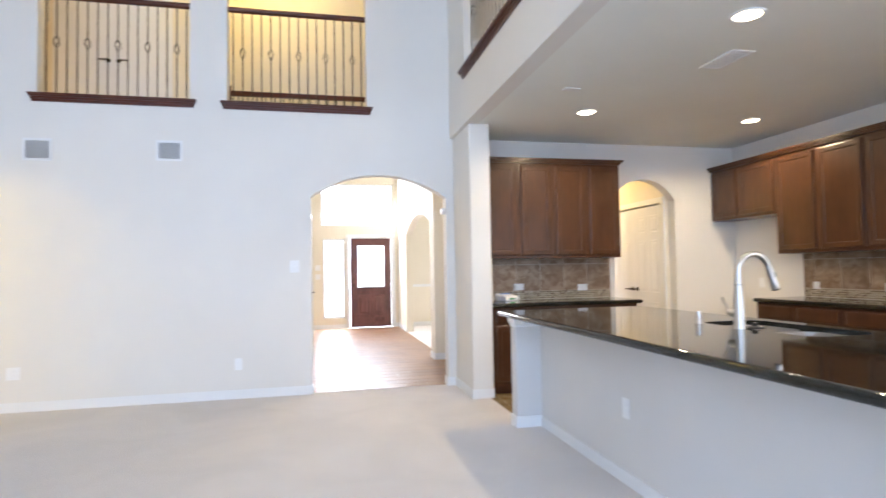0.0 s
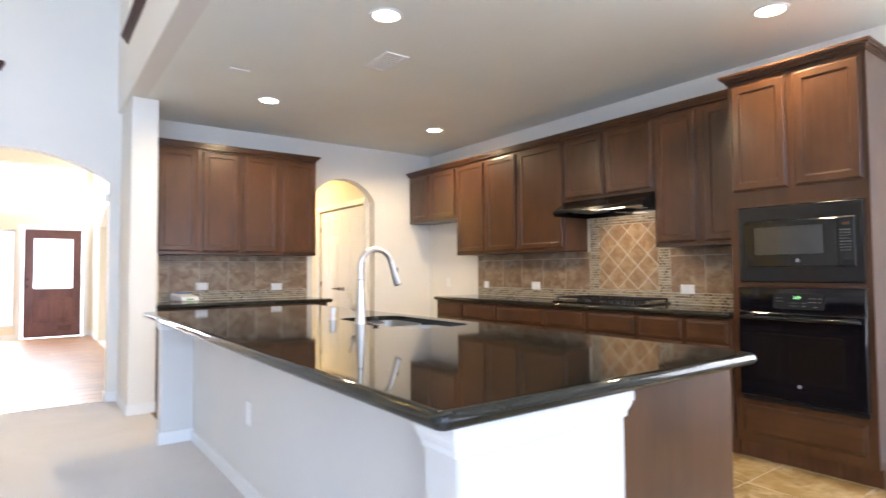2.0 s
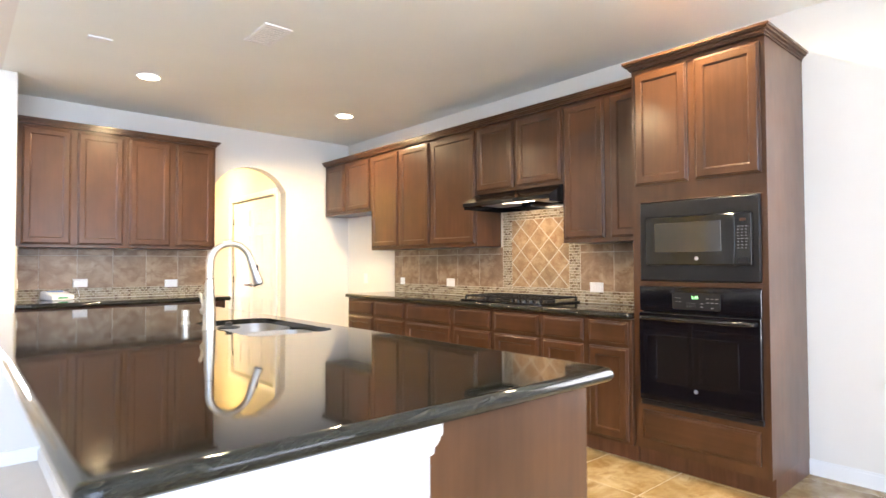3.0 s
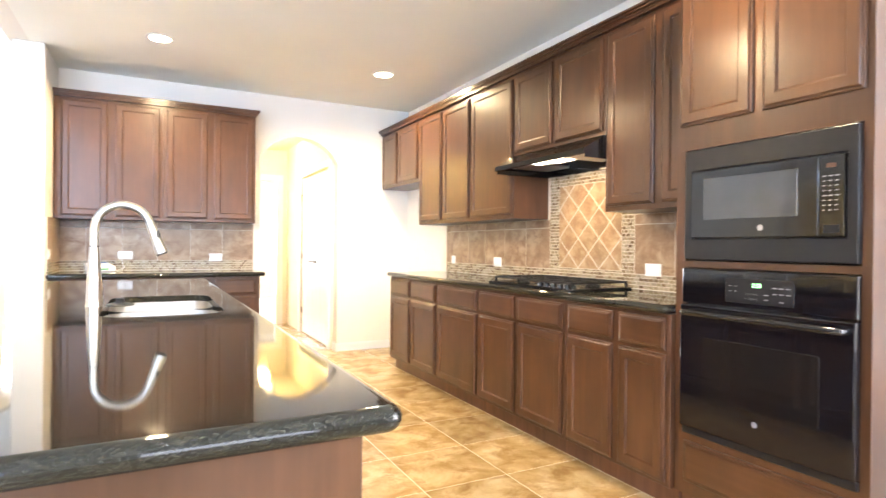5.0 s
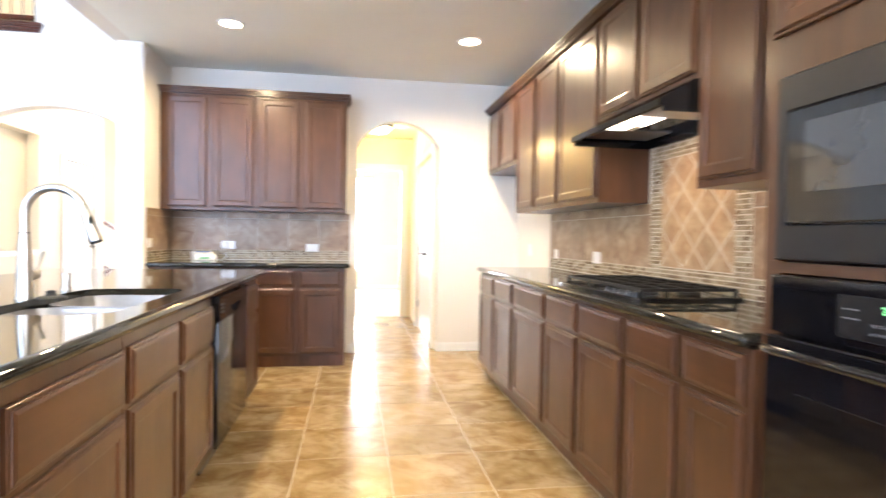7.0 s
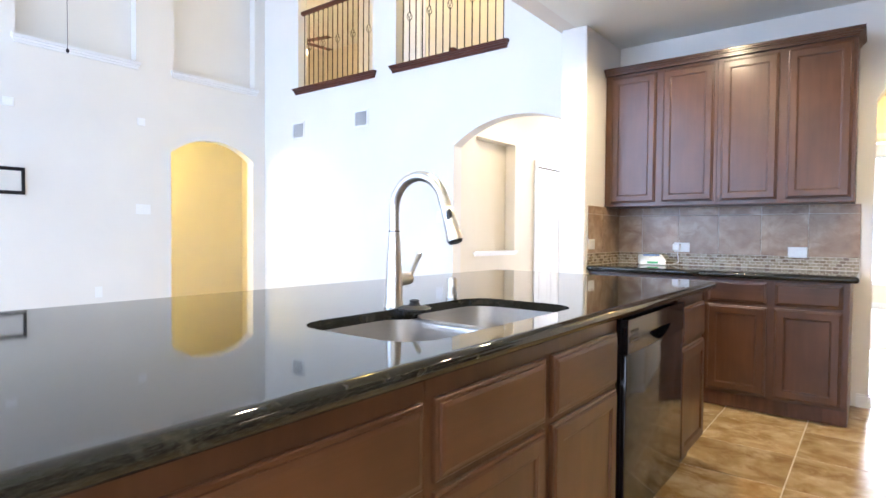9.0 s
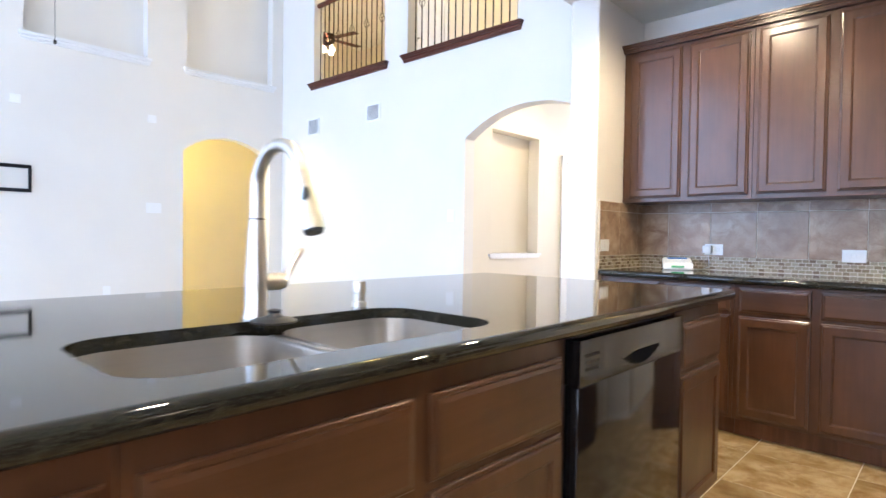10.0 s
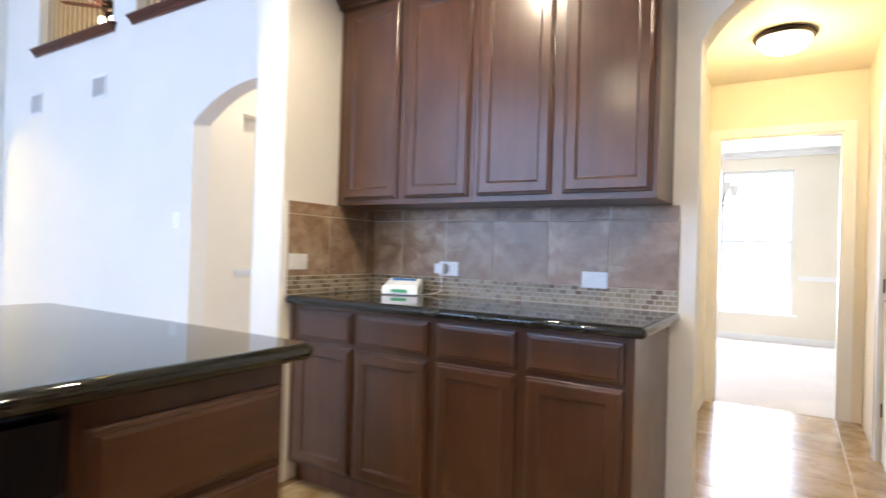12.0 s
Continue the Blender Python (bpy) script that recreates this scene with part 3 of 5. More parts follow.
# ---- oven tower ----
XO, OY1, OY0 = 4.50, 1.385, 0.625
OW = OY1 - OY0
tower = thing("oven_cabinet", FACE_R(XO, OY1), "tall brown wooden oven cabinet with crown moulding", "cabinet")
OD = XR - XO - 0.003
for spec in ((0, 0.02, 0, OD, 0.105, 2.405), (OW - 0.02, OW, 0, OD, 0.105, 2.405)):
    part("side_panel", boxes(spec), CAB, tower)
part("back_panel", boxes((0.02, OW - 0.02, OD - 0.02, OD, 0.105, 2.405)), CAB, tower)
part("upper_box", boxes((0.02, OW - 0.02, 0, OD - 0.02, 1.585, 2.405)), CAB, tower)
part("lower_box", boxes((0.02, OW - 0.02, 0, OD - 0.02, 0.105, 0.372)), CAB, tower)
part("middle_rail", boxes((0.02, OW - 0.02, 0, OD - 0.02, 1.084, 1.112)), CAB_H, tower)
for x0, x1 in ((0.02, 0.052), (OW - 0.032, OW - 0.02)):
    part("stile", boxes((x0, x1, 0, 0.02, 0.3722, 1.0838)), CAB, tower)
    part("stile", boxes((x0, x1, 0, 0.02, 1.1122, 1.5848)), CAB, tower)
part("toe_kick", boxes((0, OW, 0.05, OD, 0.001, 0.1048)), CAB_IN, tower)
cabinet_door(tower, 0.022, 1.69, 0.33, 0.69)
cabinet_door(tower, 0.392, 1.69, 0.345, 0.69)
drawer_front(tower, 0.055, 0.165, 0.655, 0.175)
crown(tower, [(0, OW, OD, 2.4055, True, True)])


def letters(name, body, size, mat, parent, at):
    """Readable characters from the built-in font, as a mesh."""
    cu = bpy.data.curves.new(name, "FONT")
    cu.body, cu.size, cu.extrude = body, size, 0.0004
    cu.align_x = "CENTER"
    tmp = bpy.data.objects.new(name, cu)
    scene.collection.objects.link(tmp)
    me = bpy.data.meshes.new_from_object(tmp.evaluated_get(bpy.context.evaluated_depsgraph_get()))
    bpy.data.objects.remove(tmp)
    me.materials.clear()
    me.materials.append(mat)
    ob = new(name, me)
    ob.parent = parent
    ob.matrix_local = at @ pose(0, 0, 0, 90, 0, 0)
    return ob


mw = thing("microwave_oven", FACE_R(XO, OY1), "black built-in microwave oven with a trim kit", "microwave")
mx0, mx1, mz0, mz1 = 0.058, OW - 0.032, 1.118, 1.578
bm = bmesh.new()
skin(bm, [[(x, -y, z) for x, z in rr(mx0 + d, mx1 - d, mz0 + e, mz1 - f, 0.004, 2)] for d, e, f, y in ((0, 0, 0, -0.02), (0, 0, 0, 0.018), (0.004, 0.004, 0.004, 0.022), (0.033, 0.084, 0.086, 0.022), (0.036, 0.088, 0.09, 0.018), (0.036, 0.088, 0.09, 0.004))])
part("trim_frame", bm, BLACK_SATIN, mw, "satin black trim frame", True)
bx0, bx1, bz0, bz1 = mx0 + 0.037, mx1 - 0.037, mz0 + 0.089, mz1 - 0.091
part("cavity_body", boxes((bx0, bx1, 0.003, 0.3, bz0, bz1)), BLACK, mw)
dx1 = bx1 - 0.085
bm = bmesh.new()
skin(bm, [[(x, -y, z) for x, z in rr(bx0 + 0.002 + d, dx1 - d, bz0 + 0.002 + d, bz1 - 0.002 - d, 0.004, 2)] for d, y in ((0, 0.0035), (0, 0.026), (0.003, 0.029), (0.02, 0.029))], False, True)
mdoor = part("door", bm, BLACK, mw, "glossy black door", True)
bm = bmesh.new()
skin(bm, [[(x, -y, z) for x, z in rr(bx0 + 0.06 + d, dx1 - 0.07 - d, bz0 + 0.075 + d, bz1 - 0.035 - d, 0.004, 2)] for d, y in ((0, 0.0291), (0.001, 0.0305))], False, True)
part("window", bm, WINDOW_GLASS, mdoor, "dark grey glass window")
bm = bmesh.new()
turned(bm, 0, 0, [(0.0115, 0), (0.0115, 0.0012), (0.0095, 0.0015)], 16)
part("badge", bm, GREY_MARK, mdoor, "round grey maker's badge", at=pose((bx0 + dx1) / 2 + 0.05, -0.029, bz0 + 0.038, 90))
part("control_panel", soft_box(dx1 + 0.002, bx1 - 0.002, -0.029, -0.0035, bz0 + 0.002, bz1 - 0.002, 0.002, 1), BLACK, mw)
bm = bmesh.new()
for r in range(8):
    for c in range(3):
        box(bm, dx1 + 0.014 + c * 0.020, dx1 + 0.014 + c * 0.020 + (0.008 if r % 4 else 0.012), -0.0302, -0.0292, bz1 - 0.075 - r * 0.0165, bz1 - 0.075 - r * 0.0165 + 0.0035)
tagged(part("key_marks", bm, GREY_MARK, mw, "pale printed key markings"), kind="stuff")
part("display", boxes((dx1 + 0.026, bx1 - 0.028, -0.0303, -0.0292, bz1 - 0.045, bz1 - 0.03)), plain("amber_display", (0.06, 0.025, 0.012), 0.3), mw)
part("latch_button", soft_box(dx1 + 0.018, bx1 - 0.018, -0.032, -0.0292, bz0 + 0.014, bz0 + 0.042, 0.001, 1), BLACK_SATIN, mw)

oven = thing("wall_oven", FACE_R(XO, OY1), "black glass built-in wall oven with bar handle", "oven")
ox0, ox1, oz0, oz1 = 0.052, OW - 0.030, 0.376, 1.080
part("body", boxes((ox0 + 0.01, ox1 - 0.01, 0.002, 0.5, oz0 + 0.005, oz1 - 0.003)), BLACK, oven)
part("control_panel", soft_box(ox0, ox1, -0.024, 0.0, oz1 - 0.145, oz1, 0.004, 2), BLACK_GLASS, oven, "glossy black control panel")
odoor = part("door", soft_box(ox0, ox1, -0.036, -0.001, oz0 + 0.035, oz1 - 0.152, 0.005, 2), BLACK_GLASS, oven, "glossy black glass door")
bm = bmesh.new()
skin(bm, [[(x, -y, z) for x, z in rr(ox0 + 0.11 + d, ox1 - 0.11 - d, oz0 + 0.15 + d, oz1 - 0.28 - d, 0.008, 3)] for d, y in ((0, 0.0362), (0.0015, 0.0372))], False, True)
part("window", bm, OVEN_GLASS, odoor)
bm = bmesh.new()
tube(bm, [(ox0 + 0.03, -0.036, oz1 - 0.185), (ox0 + 0.034, -0.066, oz1 - 0.183), (ox0 + 0.05, -0.074, oz1 - 0.182), (ox1 - 0.05, -0.074, oz1 - 0.182), (ox1 - 0.034, -0.066, oz1 - 0.183), (ox1 - 0.03, -0.036, oz1 - 0.185)], 0.0125, 12)
part("handle", bm, BLACK, odoor, "black bar handle", True)
bm = bmesh.new()
turned(bm, 0, 0, [(0.0115, 0), (0.0115, 0.0012), (0.0095, 0.0015)], 16)
part("badge", bm, GREY_MARK, odoor, "round grey maker's badge", at=pose((ox0 + ox1) / 2, -0.036, oz0 + 0.125, 90))
part("lower_vent", soft_box(ox0, ox1, -0.02, 0.0, oz0, oz0 + 0.03, 0.003, 1), BLACK_SATIN, oven)
cxm = (ox0 + ox1) / 2
bm = bmesh.new()
skin(bm, [[(x, -y, z) for x, z in rr(cxm - 0.135 + d, cxm + 0.135 - d, oz1 - 0.125 + d, oz1 - 0.03 - d, 0.008, 3)] for d, y in ((0, 0.0242), (0.0012, 0.0256))], False, True)
part("key_panel", bm, BLACK_SATIN, oven, "black membrane key panel")
bm = bmesh.new()
for r in range(2):
    for c in range(2):
        box(bm, cxm - 0.118 + c * 0.022, cxm - 0.106 + c * 0.022, -0.0266, -0.0258, oz1 - 0.062 - r * 0.02, oz1 - 0.059 - r * 0.02)
    for c in range(3):
        box(bm, cxm + 0.058 + c * 0.025, cxm + 0.074 + c * 0.025, -0.0266, -0.0258, oz1 - 0.062 - r * 0.022, oz1 - 0.058 - r * 0.022)
box(bm, cxm + 0.084, cxm + 0.1, -0.0266, -0.0258, oz1 - 0.112, oz1 - 0.108)
for r in range(2):
    box(bm, cxm + 0.026, cxm + 0.042, -0.0266, -0.0258, oz1 - 0.09 - r * 0.018, oz1 - 0.086 - r * 0.018)
tagged(part("key_marks", bm, GREY_MARK, oven, "pale printed key markings"), kind="stuff")
letters("clock_digits", "2:33", 0.022, GREEN_LED, oven, pose(cxm - 0.004, -0.0262, oz1 - 0.062))
letters("key_digits", "1  2  3  4  5", 0.010, GREY_MARK, oven, pose(cxm - 0.025, -0.0262, oz1 - 0.092))
letters("key_digits", "6  7  8  9  0", 0.010, GREY_MARK, oven, pose(cxm - 0.025, -0.0262, oz1 - 0.11))

# ---- range hood and cooktop ----
hood = thing("range_hood", FACE_R(XU, 3.03), "black under-cabinet range hood with its lamp on", "range hood")
HW, hz = 0.918, 1.814
bm = bmesh.new()
skin(bm, [[(x, 0.315, hz), (x, -0.02, hz), (x, -0.06, hz - 0.03), (x, -0.165, hz - 0.085), (x, -0.17, hz - 0.115), (x, -0.155, hz - 0.118), (x, -0.15, hz - 0.09), (x, 0.29, hz - 0.09), (x, 0.29, hz - 0.135), (x, 0.315, hz - 0.135)] for x in (0.002, HW)], True, True)
part("canopy", bm, BLACK, hood, "glossy black sloped canopy")
part("side_panel", boxes((0.0025, 0.012, -0.15, 0.289, hz - 0.135, hz - 0.0905)), BLACK, hood)
part("side_panel", boxes((HW - 0.012, HW - 0.0005, -0.15, 0.289, hz - 0.135, hz - 0.0905)), BLACK, hood)
part("lamp_lens", soft_box(0.33, 0.62, -0.12, 0.03, hz - 0.1, hz - 0.0905, 0.003, 1), HOOD_LAMP, hood, "glowing lamp lens")
part("filter", boxes((0.62, 0.88, -0.1, 0.25, hz - 0.097, hz - 0.0905)), FILTER, hood, "metal mesh grease filter")
part("filter", boxes((0.06, 0.30, -0.1, 0.25, hz - 0.097, hz - 0.0905)), FILTER, hood, "metal mesh grease filter")
part("rating_label", boxes((0.32, 0.45, -0.02, 0.02, hz - 0.1025, hz - 0.1005)), PLASTIC, hood)
for kx in (0.44, 0.475):
    bm = bmesh.new()
    tube(bm, [(kx, -0.10, hz - 0.062), (kx, -0.128, hz - 0.076)], [0.011, 0.009], 10)
    part("switch_knob", bm, BLACK_SATIN, hood)
lamp("hood_lamp", "AREA", look((4.80, 2.55, 1.70), (4.86, 2.55, 0.9)), 1.8, (1.0, 0.72, 0.42), size=(0.12, 0.28))

cook = thing("gas_cooktop", pose(4.53, 2.14, 0.9152), "black gas cooktop with cast iron grates", "cooktop")
CX, CY = 0.50, 0.86
bm = bmesh.new()
skin(bm, [[(x, y, z) for x, y in rr(d, CX - d, d, CY - d, 0.02, 4)] for d, z in ((0, 0.0005), (0, 0.009), (0.006, 0.013), (0.02, 0.0125), (0.028, 0.009))], True, True)
part("pan", bm, BLACK, cook, "black enamel pan", True)
for gx, gy, r in ((0.16, 0.2, 0.045), (0.36, 0.2, 0.038), (0.26, 0.43, 0.055), (0.16, 0.66, 0.038), (0.36, 0.66, 0.045)):
    bm = bmesh.new()
    turned(bm, gx, gy, [(r + 0.008, 0.0095), (r + 0.006, 0.018), (r, 0.019), (r, 0.026), (r - 0.006, 0.029)], 20)
    part("burner", bm, CAST, cook, "", True)
for k in range(3):
    y0 = 0.03 + k * 0.268
    bm = bmesh.new()
    y1 = y0 + 0.262
    for a, b in (((0.05, y0), (0.47, y0)), ((0.05, y1), (0.47, y1)), ((0.05, y0), (0.05, y1)), ((0.47, y0), (0.47, y1)), ((0.05, (y0 + y1) / 2), (0.47, (y0 + y1) / 2)),
                 ((0.16, y0), (0.16, y1)), ((0.36, y0), (0.36, y1)), ((0.26, y0), (0.26, y1))):
        box(bm, min(a[0], b[0]) - 0.005, max(a[0], b[0]) + 0.005, min(a[1], b[1]) - 0.005, max(a[1], b[1]) + 0.005, 0.036, 0.048)
    for cx in (0.05, 0.47):
        for cy in (y0, y1):
            box(bm, cx - 0.007, cx + 0.007, cy - 0.007, cy + 0.007, 0.0128, 0.036)
    part("grate", bm, CAST, cook, "cast iron grate")
for k in range(5):
    bm = bmesh.new()
    turned(bm, 0.032, 0.05 + k * 0.062, [(0.021, 0.0128), (0.02, 0.02), (0.016, 0.034), (0.013, 0.036)], 16)
    part("knob", bm, BLACK, cook, "", True)

# ---- island ----
IX0, IX1, IY0, IY1 = 1.465, 2.803, 0.458, 4.10
SX0, SX1, SY0, SY1 = 2.285, 2.69, 1.83, 2.655
hole = rr(SX0, SX1, SY0, SY1, 0.10, 7)
slab("island_countertop", IX0, IX1, IY0, IY1, 0.875, 0.916, 0.035, "black polished granite island top with bullnose edge", hole)
half = thing("island_half_wall", pose(0, 0, 0), "white painted half wall of the kitchen island", "half wall")
part("wall_panel", boxes((1.77, 1.90, 0.6505, 3.905, 0.001, 0.873)), ISLAND_PAINT, half)
part("end_wall", soft_box(1.56, 2.145, 0.525, 0.65, 0.001, 0.873, 0.006, 2), ISLAND_PAINT, half)
part("end_post", soft_box(1.56, 1.90, 3.906, 4.03, 0.001, 0.873, 0.006, 2), ISLAND_PAINT, half)


def cap_trim(parent, x0, x1, y0, y1):
    bm = bmesh.new()
    prof = [(0.001, 0.792), (0.007, 0.796), (0.0075, 0.808), (0.0095, 0.813), (0.0125, 0.817), (0.0165, 0.828), (0.0175, 0.836), (0.021, 0.839), (0.021, 0.8725)]
    skin(bm, [[(x, y, z) for x, y in rr(x0 - o, x1 + o, y0 - o, y1 + o, 0.006, 2)] for o, z in prof], True, True)
    part("cap_moulding", bm, TRIM, parent, "white moulding under the countertop")


cap_trim(half, 1.56, 2.145, 0.525, 0.65)
cap_trim(half, 1.56, 1.735, 3.91, 4.03)
bm = boxes((1.756, 1.7695, 0.665, 3.89, 0.001, 0.075), (1.546, 1.5595, 3.892, 4.03, 0.001, 0.085), (1.5597, 1.77, 3.892, 3.9055, 0.001, 0.085), (1.546, 1.5595, 0.511, 0.664, 0.001, 0.085), (1.5597, 2.145, 0.511, 0.5245, 0.001, 0.085), (1.5597, 1.755, 0.6505, 0.664, 0.001, 0.085))
part("baseboard", bm, TRIM, half)
FACE_I = lambda y: pose(2.745, y, 0, 0, 0, 90)
IDEP = 2.745 - 1.905
endp = solid("island_end_panel", soft_box(2.15, 2.755, 0.535, 0.575, 0.001, 0.873, 0.002, 1), CAB, "brown stained wood end panel of the island", "panel")
for ya, yb, fr in ((0.578, 1.802, [(0.60, 1.185), (1.225, 1.785)]), (1.803, 2.83, [(1.825, 2.292), (2.335, 2.805)]), (3.577, 4.045, [(3.60, 4.025)])):
    if ya == 1.803:
        ob = thing("sink_cabinet", FACE_I(ya), "brown stained wood sink base cabinet in the island", "cabinet", "island cabinets")
        part("face_frame", boxes((0, yb - ya, 0, 0.02, 0.105, 0.873)), CAB, ob)
        part("side_panel", boxes((0, 0.02, 0.0202, IDEP, 0.105, 0.873)), CAB, ob)
        part("side_panel", boxes((yb - ya - 0.02, yb - ya, 0.0202, IDEP, 0.105, 0.873)), CAB, ob)
        part("bottom_panel", boxes((0.0202, yb - ya - 0.0202, 0.0202, IDEP, 0.105, 0.125)), CAB, ob)
        part("toe_kick", boxes((0, yb - ya, 0.06, 0.3, 0.001, 0.1048)), CAB_IN, ob)
        for a, b in fr:
            drawer_front(ob, a - ya, 0.65, b - a, 0.17)
            cabinet_door(ob, a - ya, 0.125, b - a, 0.505)
    else:
        ob = thing("base_cabinet", FACE_I(ya), "brown stained wood base cabinet in the island", "cabinet", "island cabinets")
        part("body", soft_box(0, yb - ya - 0.001, 0, IDEP, 0.105, 0.873, 0.0015, 1), CAB, ob)
        part("toe_kick", boxes((0, yb - ya - 0.001, 0.06, IDEP, 0.001, 0.1048)), CAB_IN, ob)
        for a, b in fr:
            drawer_front(ob, a - ya, 0.65, b - a, 0.17)
            cabinet_door(ob, a - ya, 0.125, b - a, 0.505)

dw = thing("dishwasher", FACE_I(2.832), "glossy black built-in dishwasher in the island", "dishwasher")
DW = 0.742
part("body", boxes((0.006, DW - 0.006, 0.012, 0.55, 0.1, 0.862)), BLACK_SATIN, dw)
ddoor = part("door", soft_box(0.02, DW - 0.02, -0.03, 0.0115, 0.12, 0.735, 0.004, 2), BLACK, dw, "glossy black door panel", True)
bm = bmesh.new()
hx0, hx1 = 0.25, 0.52
for x0, x1, z0, z1 in ((0.02, hx0, 0.738, 0.856), (hx1, DW - 0.02, 0.738, 0.856), (hx0, hx1, 0.79, 0.856)):
    box(bm, x0, x1, -0.034, 0.0115, z0, z1)
for k in range(16):
    u = (k + 0.5) / 8 - 1
    box(bm, hx0 + (hx1 - hx0) * k / 16, hx0 + (hx1 - hx0) * (k + 1) / 16, -0.034, 0.0115, 0.738, 0.746 + 0.036 * u * u)
box(bm, hx0, hx1, -0.002, 0.0115, 0.752, 0.79)
bmesh.ops.remove_doubles(bm, verts=bm.verts[:], dist=1e-5)
part("control_panel", bm, BLACK, dw, "black control panel with pocket handle")
for k in range(3):
    part("vent_slot", boxes((0.045, 0.12, -0.0352, -0.0342, 0.775 + k * 0.018, 0.783 + k * 0.018)), DARK_PLASTIC, dw)
part("kick_plate", boxes((0.006, DW - 0.006, 0.05, 0.07, 0.004, 0.0995)), BLACK_SATIN, dw)

sink = thing("kitchen_sink", pose(0, 0, 0), "stainless steel double-bowl undermount sink", "sink")


def bowl(x0, x1, y0, y1, depth):
    bm = bmesh.new()
    zt = 0.888
    loops = [(0.0, zt), (0.0, zt - 0.004), (0.004, zt - 0.05), (0.012, zt - depth + 0.03), (0.03, zt - depth + 0.008), (0.06, zt - depth)]
    skin(bm, [[(x, y, z) for x, y in rr(x0 + d, x1 - d, y0 + d, y1 - d, 0.095 - d * 0.5, 7)] for d, z in loops], False, True)
    bmesh.ops.reverse_faces(bm, faces=bm.faces[:])
    return bm


for y0, y1, dp in ((SY0 + 0.0015, 2.235, 0.2), (2.262, SY1 - 0.0015, 0.18)):
    b = part("bowl", bowl(SX0 + 0.0015, SX1 - 0.0015, y0, y1, dp), STEEL, sink, "brushed steel bowl", True)
    bm = bmesh.new()
    turned(bm, (SX0 + SX1) / 2, (y0 + y1) / 2, [(0.045, 0.8885 - dp), (0.043, 0.891 - dp), (0.03, 0.890 - dp)], 20)
    part("drain", bm, NICKEL, sink, "", True)
part("divider", soft_box(SX0 + 0.03, SX1 - 0.03, 2.2335, 2.2635, 0.80, 0.885, 0.008, 3), STEEL, sink, "", True)
bm = bmesh.new()
turned(bm, 2.335, 2.25, [(0.05, 0.9165), (0.052, 0.921), (0.04, 0.926), (0.02, 0.929), (0.014, 0.938), (0.016, 0.944), (0.008, 0.947)], 20)
solid("sink_stopper", bm, DARK_PLASTIC, "black rubber sink stopper on the sink's edge", "stopper", smooth=True)

fau = thing("kitchen_faucet", pose(2.245, 2.255, 0.9162), "brushed nickel pull-down faucet behind the sink", "faucet")
bm = bmesh.new()
turned(bm, 0, 0, [(0.031, 0), (0.031, 0.004), (0.0285, 0.012), (0.0275, 0.05), (0.0255, 0.11), (0.022, 0.17), (0.0185, 0.215), (0.0168, 0.235)], 20)
part("body", bm, NICKEL, fau, "tapered brushed nickel body", True)
bm = bmesh.new()
R = 0.099
arc = [(0, 0, 0.2355), (0, 0, 0.278)] + [(R - R * math.cos(radians(a)), 0, 0.304 + R * math.sin(radians(a))) for a in range(0, 161, 10)]
tube(bm, arc, 0.0158, 16)
part("spout", bm, NICKEL, fau, "arched spout", True)
ex, _, ez = arc[-1]
dxn, dzn = 0.34, -0.94
bm = bmesh.new()
tube(bm, [(ex, 0, ez), (ex + 0.004 * dxn, 0, ez + 0.004 * dzn), (ex + 0.03 * dxn, 0, ez + 0.03 * dzn), (ex + 0.09 * dxn, 0, ez + 0.09 * dzn), (ex + 0.125 * dxn, 0, ez + 0.125 * dzn), (ex + 0.135 * dxn, 0, ez + 0.135 * dzn)], [0.0162, 0.0175, 0.0175, 0.0205, 0.0245, 0.0235], 16)
part("spray_head", bm, NICKEL, fau, "pull-down spray head", True)
bm = bmesh.new()
bmesh.ops.create_uvsphere(bm, u_segments=12, v_segments=8, radius=1.0, matrix=pose(ex + 0.062 * dxn + 0.011, -0.0115, ez + 0.062 * dzn, 0, 0, -45) @ Matrix.Diagonal((0.006, 0.009, 0.024, 1.0)))
part("spray_button", bm, DARK_PLASTIC, fau, "black spray button", True)
bm = bmesh.new()
tube(bm, [(ex + 0.1352 * dxn, 0, ez + 0.1352 * dzn), (ex + 0.142 * dxn, 0, ez + 0.142 * dzn)], [0.0225, 0.019], 16)
part("spray_nozzle", bm, DARK_PLASTIC, fau, "black nozzle face", True)
bm = bmesh.new()
tube(bm, [(0, 0, 0.2353), (0, 0, 0.2385)], 0.0172, 16)
part("joint_ring", bm, DARK_PLASTIC, fau, "dark joint ring", True)
bm = bmesh.new()
tube(bm, [(0, 0.016, 0.085), (0, 0.062, 0.085), (0, 0.074, 0.086), (0, 0.079, 0.087)], [0.0215, 0.0215, 0.019, 0.012], 16)
part("handle_hub", bm, NICKEL, fau, "", True)
bm = bmesh.new()
tube(bm, [(0, 0.07, 0.088), (0, 0.088, 0.106), (0, 0.106, 0.136), (0, 0.122, 0.158), (0, 0.13, 0.164)], [0.009, 0.0065, 0.007, 0.009, 0.006], 10)
part("lever", bm, NICKEL, fau, "", True)
bm = bmesh.new()
turned(bm, 2.235, 2.575, [(0.021, 0.9163), (0.021, 0.93), (0.0165, 0.932), (0.0165, 0.955), (0.018, 0.957), (0.018, 0.985), (0.0165, 0.988)], 18)
solid("soap_dispenser", bm, NICKEL, "brushed nickel soap dispenser beside the faucet", "soap dispenser", smooth=True)


